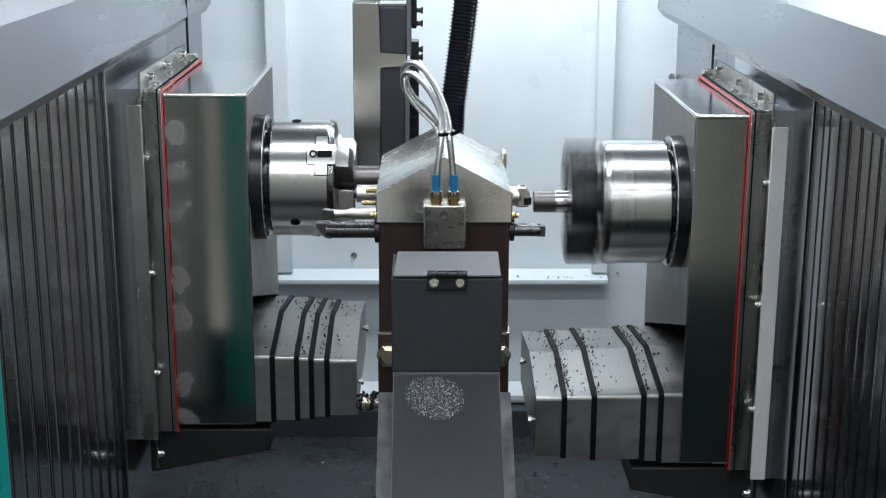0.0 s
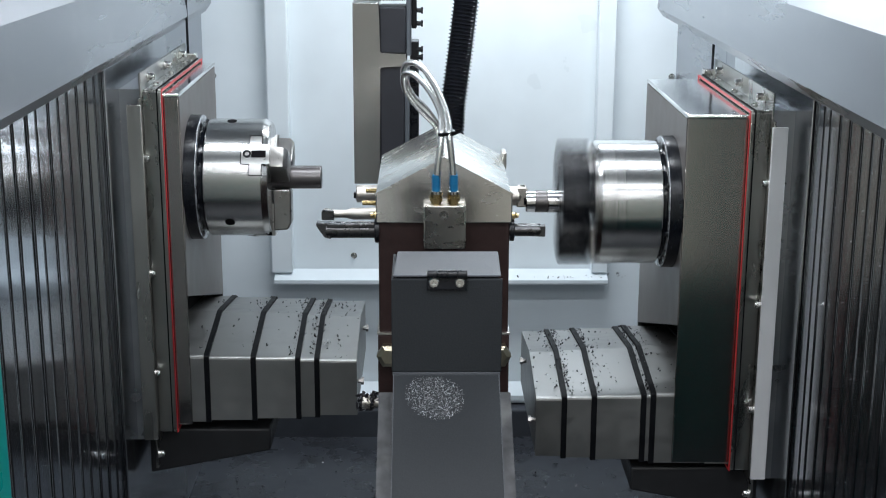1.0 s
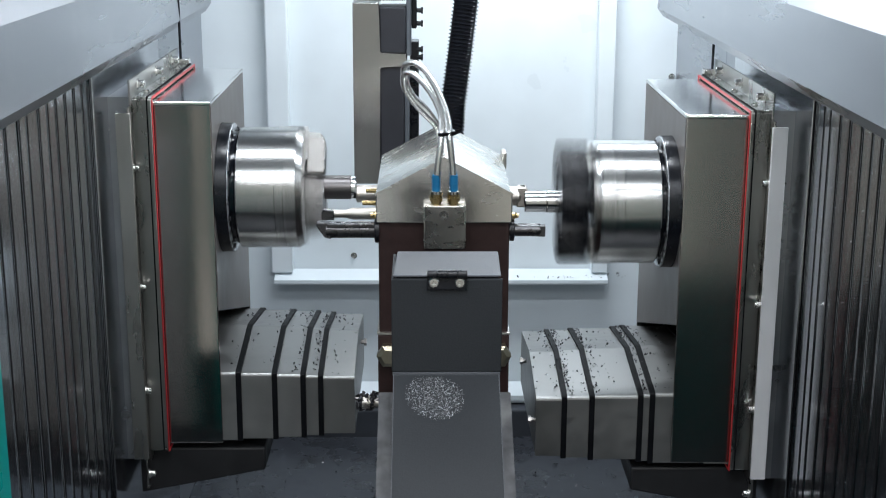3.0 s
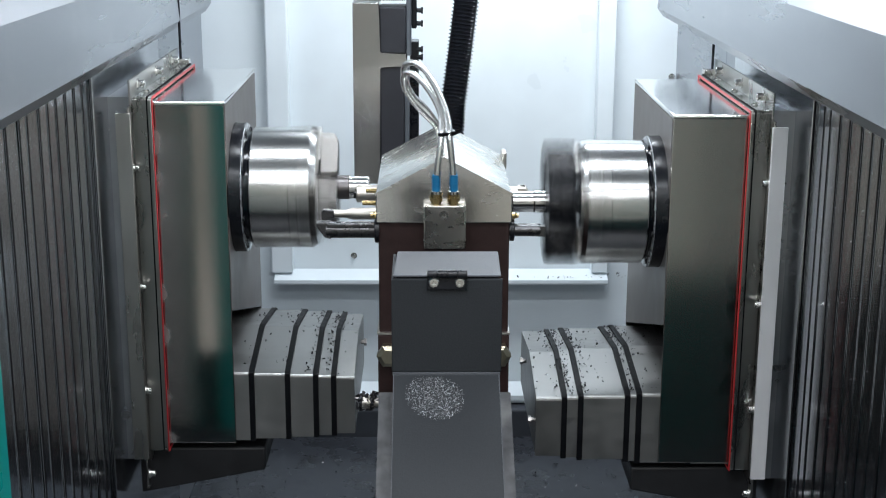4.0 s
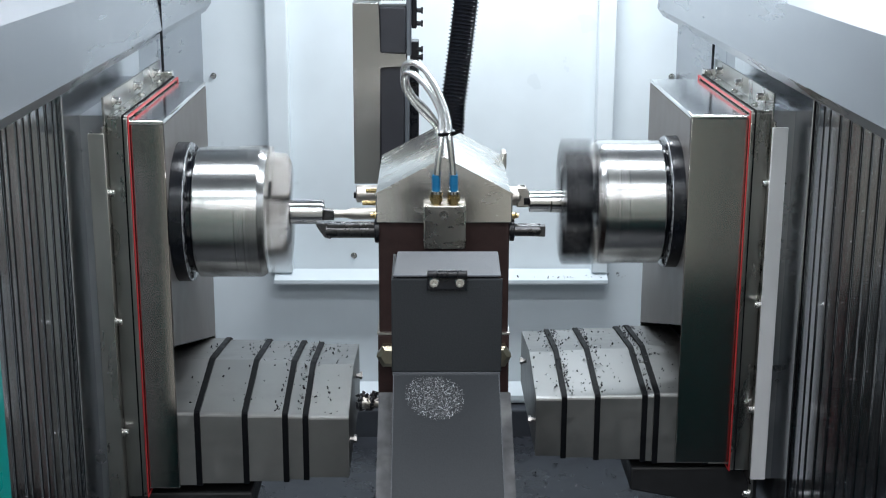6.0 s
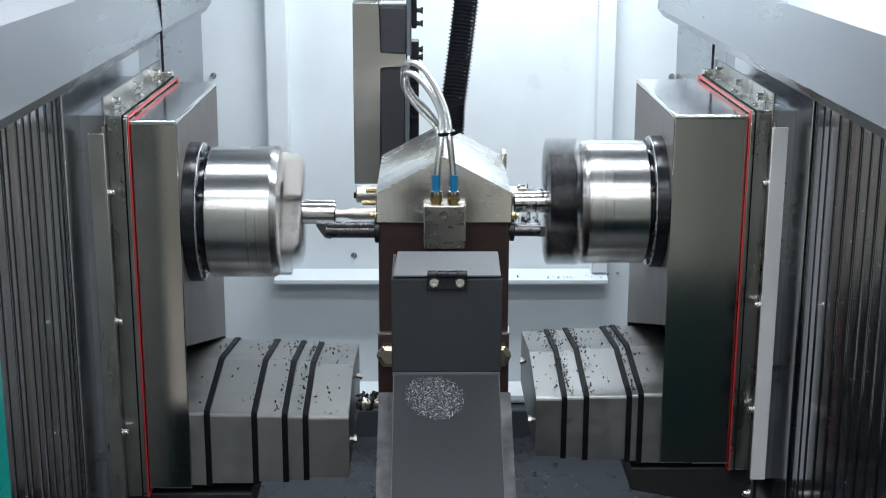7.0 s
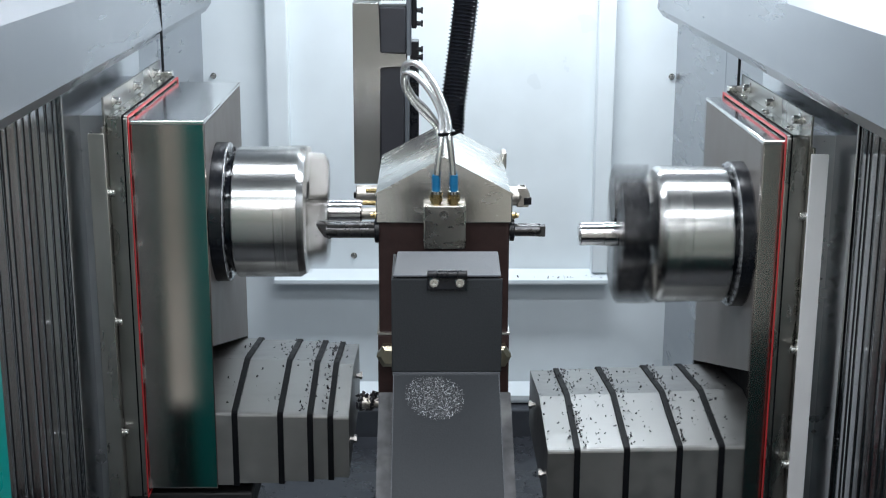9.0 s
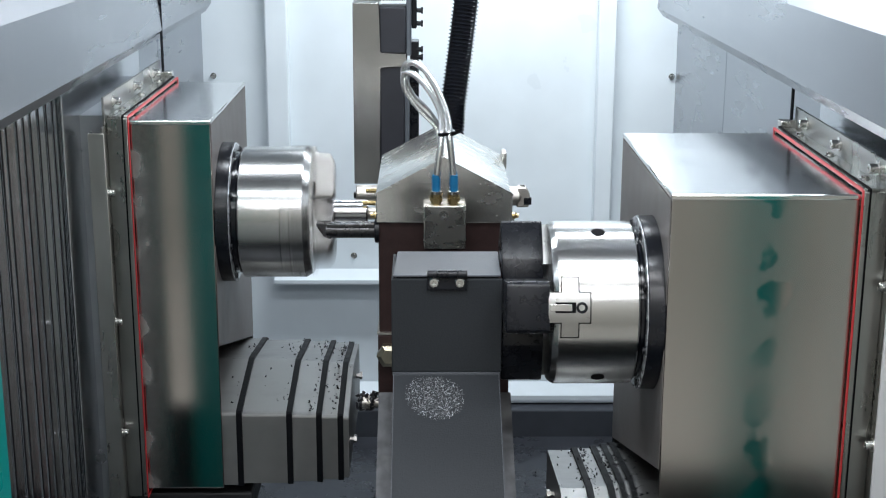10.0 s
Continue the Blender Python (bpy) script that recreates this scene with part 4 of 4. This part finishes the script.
for k, n in ((0, 110), (1, 170), (2, 130), (3, 150), (4, 60)):
    cover_chips(SEGS_R[k], n, 1, k)

# bright spatter clinging to the slats
for s, sl, n in ((-1, SLATS_L, 12), (1, SLATS_R, 45)):
    spatter = []
    for _ in range(3):
        def slat_spot():
            y = rnd.uniform(0.002, 0.055)
            return (s * (0.5495 + 0.0014 * y / 0.078), y, rnd.uniform(0.1, 0.85)), Vector((-s, 0, 0))
        spatter.append(finish(chips_bm(n, slat_spot, 0.0022, rnd, 1.3), CHIP_BRIGHT))
    for k, o in enumerate(sl):
        q = new("spatter", spatter[k % 3])
        q.parent = o
        q["kind"] = "stuff"

# ---- keys ----
# seconds, x of the head's face, y of the spindle axis
LEFT = [(0, -0.3356, -0.0485), (0.5, -0.3356, -0.0485), (0.6, -0.3553, -0.0485), (0.7, -0.4089, -0.0485), (0.8, -0.4455, -0.0485), (0.9, -0.4483, -0.0485),
        (1.6, -0.4483, -0.0485), (1.7, -0.4447, -0.0685), (1.8, -0.4475, -0.1336), (1.9, -0.3977, -0.1336), (2, -0.3895, -0.1336), (2.5, -0.3897, -0.1336),
        (2.7, -0.388, -0.1336), (3.8, -0.3682, -0.1336), (4, -0.36, -0.1336), (4.2, -0.3518, -0.1336), (4.5, -0.3417, -0.1336), (4.6, -0.3407, -0.1336),
        (4.7, -0.3733, -0.1336), (4.8, -0.4466, -0.1336), (5.05, -0.4466, -0.1336), (5.1, -0.4433, -0.1686), (5.2, -0.4446, -0.2636), (5.3, -0.4519, -0.3177),
        (5.4, -0.4324, -0.3177), (5.5, -0.4313, -0.3177), (5.7, -0.4297, -0.3177), (6.8, -0.4106, -0.3177), (7, -0.4057, -0.3177), (7.5, -0.3954, -0.3177),
        (8, -0.3856, -0.3177), (8.5, -0.3746, -0.3177), (9, -0.3645, -0.3177), (9.4, -0.356, -0.3177), (9.6, -0.353, -0.3177), (9.8, -0.3508, -0.3177),
        (10, -0.355, -0.3177)]
RIGHT = [(0, 0.3914, -0.1982), (0.4, 0.3887, -0.1982), (0.8, 0.3812, -0.1982), (1, 0.3779, -0.1982), (1.2, 0.3745, -0.1982), (1.6, 0.3624, -0.1982),
         (1.8, 0.3564, -0.1982), (2, 0.4066, -0.1982), (2.2, 0.3984, -0.1982), (2.5, 0.3882, -0.1982), (2.7, 0.383, -0.1982), (3.8, 0.3581, -0.1982),
         (4.2, 0.3519, -0.1982), (4.3, 0.3566, -0.1982), (4.4, 0.3908, -0.1982), (4.5, 0.3935, -0.1982), (5.4, 0.3915, -0.1982), (5.7, 0.3915, -0.1982),
         (6.8, 0.3623, -0.1982), (7, 0.3578, -0.1982), (7.2, 0.3516, -0.1982), (7.35, 0.3498, -0.1982), (7.4, 0.3517, -0.1982), (7.5, 0.4322, -0.1982),
         (7.6, 0.4462, -0.1982), (7.7, 0.4495, -0.1982), (7.8, 0.4415, -0.2227), (7.9, 0.4403, -0.3448), (8, 0.4456, -0.4202), (8.1, 0.4194, -0.4202),
         (8.2, 0.3851, -0.4202), (8.4, 0.3847, -0.4202), (8.6, 0.3835, -0.4202), (8.7, 0.3769, -0.4202), (8.8, 0.4155, -0.4202), (8.9, 0.4476, -0.4202),
         (9, 0.4452, -0.4202), (9.1, 0.4, -0.4202), (9.22, 0.394, -0.4202), (9.3, 0.4015, -0.4799), (9.4, 0.4061, -0.5923), (9.5, 0.4027, -0.695),
         (9.6, 0.4056, -0.7717), (9.7, 0.3926, -0.7761), (9.8, 0.3017, -0.7761), (9.9, 0.2506, -0.7761), (10, 0.2527, -0.7761)]
# seconds and the x of each cover segment's inner edge, from the middle of the machine outwards
COVER_X_L = [(0, -0.157, -0.2144, -0.242, -0.2675, -0.3098), (0.5, -0.157, -0.2144, -0.242, -0.2675, -0.3098), (0.8, -0.157, -0.2323, -0.2658, -0.3439, -0.4257),
             (1.65, -0.157, -0.2315, -0.2649, -0.3427, -0.4242), (1.9, -0.157, -0.2297, -0.2592, -0.3078, -0.3677), (2.5, -0.157, -0.2278, -0.2573, -0.3059, -0.3668),
             (2.7, -0.157, -0.2258, -0.2554, -0.304, -0.3649), (4, -0.157, -0.197, -0.2275, -0.2752, -0.3361), (4.5, -0.157, -0.1796, -0.2092, -0.257, -0.318),
             (4.6, -0.157, -0.1796, -0.2092, -0.257, -0.318), (4.8, -0.157, -0.2326, -0.264, -0.3423, -0.4261), (5.05, -0.157, -0.2326, -0.264, -0.3423, -0.4261),
             (5.3, -0.157, -0.2306, -0.2623, -0.3346, -0.4093), (5.5, -0.157, -0.2297, -0.2614, -0.3319, -0.4058), (5.7, -0.157, -0.2297, -0.2614, -0.3293, -0.404),
             (7, -0.157, -0.2297, -0.2623, -0.3098, -0.3837), (7.5, -0.157, -0.2217, -0.2543, -0.3, -0.3731), (8, -0.157, -0.211, -0.2427, -0.2894, -0.3624),
             (8.5, -0.157, -0.2003, -0.2321, -0.2788, -0.3509), (9, -0.157, -0.1905, -0.2223, -0.269, -0.3403), (9.5, -0.157, -0.1807, -0.2134, -0.2593, -0.3297),
             (9.8, -0.157, -0.1745, -0.2081, -0.2548, -0.3288), (10, -0.157, -0.1745, -0.2081, -0.2548, -0.3333)]
COVER_X_R = [(0, 0.15, 0.2016, 0.2512, 0.3335, 0.3621), (0.5, 0.15, 0.2016, 0.2512, 0.3335, 0.3556), (1, 0.15, 0.2016, 0.2512, 0.3335, 0.349),
             (1.5, 0.15, 0.2016, 0.2531, 0.3251, 0.3377), (1.8, 0.15, 0.2016, 0.254, 0.3175, 0.3292), (1.95, 0.15, 0.2016, 0.2738, 0.3571, 0.3772),
             (2.5, 0.15, 0.2016, 0.2568, 0.3392, 0.3584), (4, 0.15, 0.2016, 0.2286, 0.3063, 0.3255), (4.25, 0.15, 0.2016, 0.2286, 0.3025, 0.3227),
             (4.4, 0.15, 0.2016, 0.2615, 0.342, 0.3603), (5.7, 0.15, 0.2016, 0.2625, 0.343, 0.3631), (7, 0.15, 0.2016, 0.238, 0.3091, 0.3283),
             (7.35, 0.15, 0.2016, 0.238, 0.3025, 0.3227), (7.5, 0.15, 0.2016, 0.2549, 0.3354, 0.4054), (7.7, 0.15, 0.2016, 0.2549, 0.3354, 0.4167),
             (8, 0.15, 0.1995, 0.2538, 0.3335, 0.4148), (8.2, 0.15, 0.1995, 0.2521, 0.3318, 0.3568), (8.7, 0.15, 0.1995, 0.2521, 0.3301, 0.3551),
             (8.9, 0.15, 0.1995, 0.2743, 0.354, 0.4182), (9, 0.15, 0.1995, 0.2743, 0.354, 0.4173), (9.15, 0.15, 0.1995, 0.2743, 0.342, 0.3773),
             (9.5, 0.15, 0.1975, 0.2697, 0.345, 0.3774), (9.7, 0.15, 0.1975, 0.2697, 0.345, 0.3774), (9.8, 0.15, 0.197, 0.2343, 0.2701, 0.2871),
             (10, 0.15, 0.1947, 0.2234, 0.2389, 0.252)]

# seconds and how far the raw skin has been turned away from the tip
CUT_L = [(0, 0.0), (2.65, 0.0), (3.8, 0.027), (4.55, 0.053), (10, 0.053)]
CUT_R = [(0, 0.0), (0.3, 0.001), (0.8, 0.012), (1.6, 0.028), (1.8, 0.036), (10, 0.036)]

# seconds and place of the winding swarf: on the pan, up behind the tool block, round the piece, down again
SWARF = [(0, 0.02, 0.10, -0.185), (6.0, 0.02, 0.10, -0.185), (6.4, 0.02, 0.02, 0.40), (6.7, 0.03, -0.02, 0.58), (6.8, 0.136, -0.19, 0.585), (6.9, 0.135, -0.195, 0.605), (7.0, 0.140, -0.198, 0.610), (7.2, 0.132, -0.198, 0.618), (7.42, 0.130, -0.198, 0.624),
         (7.5, 0.14, -0.05, 0.15), (7.6, 0.15, 0.10, -0.185), (10, 0.15, 0.10, -0.185)]


def between(rows, t, k):
    return float(np.interp(t, [r[0] for r in rows], [r[k] for r in rows]))


def spin(t, start, run, stop, rest):
    """Degrees turned at t: at rest, run up from start to run, steady, and braked from stop to rest."""
    n, a = 0.0, 88.0 * FPS
    for i in range(int(round(t * 120))):
        u = (i + 0.5) / 120
        up = 1.0 if run <= 0 else min(1, max(0, (u - start) / max(run - start, 1e-6)))
        dn = 1.0 if rest > 20 else min(1, max(0, (rest - u) / (rest - stop)))
        n += a * up * dn / 120
    return n


def motions():
    ticks = [i / FPS for i in range(301)]
    for rows, head, chuck, piece, skin, cut, frame_ob, cover, segs, cover_rows, shield, sl, s in (
            (LEFT, HEAD_L, CHUCK_L, PIECE_L, SKIN_L, CUT_L, FRAME_L, COVER_L, SEGS_L, COVER_X_L, SHIELD_L, SLATS_L, -1),
            (RIGHT, HEAD_R, CHUCK_R, PIECE_R, SKIN_R, CUT_R, FRAME_R, COVER_R, SEGS_R, COVER_X_R, SHIELD_R, SLATS_R, 1)):
        times = ticks
        drop = -0.010 if s > 0 else 0.0      # this carriage sits a centimetre lower
        walk(head, [(t, pose(between(rows, t, 1), between(rows, t, 2), AXIS - s * 0.005)) for t in times])
        walk(frame_ob, [(t, pose(0, between(rows, t, 2), drop)) for t in times])
        walk(cover, [(t, pose(0, between(rows, t, 2), drop * 1.5)) for t in times])
        for k, seg in enumerate(segs):
            # the last one, half under the head, keeps its distance from its neighbour
            walk(seg, [(t, pose(between(cover_rows, t, min(k, 4) + 1) + (s * 0.086 if k == 5 else 0), 0, 0)) for t in times])
        # the slats close up evenly between the frame and the front wall
        for k, o in enumerate(sl):
            u = k / (len(sl) - 1)
            lean = random.Random(k * 7 + s).uniform(-0.45, 0.45)
            shift = 0 if k == 0 else random.Random(k * 13 + s).uniform(-0.006, 0.006)
            walk(o, [(t, pose(-s * 0.00005 * k, (between(rows, t, 2) + FRONT - 0.10) * (1 - u) - 1.035 * u + shift, 0, 0, 0, lean)) for t in times])
        if s < 0:
            turns = [spin(t, 1.03, 1.30, 0, 99) for t in ticks]
        else:
            end = spin(10.0, 0, 0, 9.0, 9.28)
            turns = [spin(t, 0, 0, 9.0, 9.28) - end for t in ticks]
        walk(chuck, [(t, pose(0, 0, 0, a % 360)) for t, a in zip(ticks, turns)])
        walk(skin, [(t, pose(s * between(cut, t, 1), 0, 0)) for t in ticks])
        walk(piece, [(t, pose(between(rows, t, 1), between(rows, t, 2), AXIS - s * 0.005, a % 360)) for t, a in zip(ticks, turns)])
    walk(WINDING, [(t, pose(between(SWARF, t, 1), between(SWARF, t, 2), between(SWARF, t, 3), max(0.0, min(t, 7.5) - 6.5) * 800 % 360)) for t in ticks])


motions()
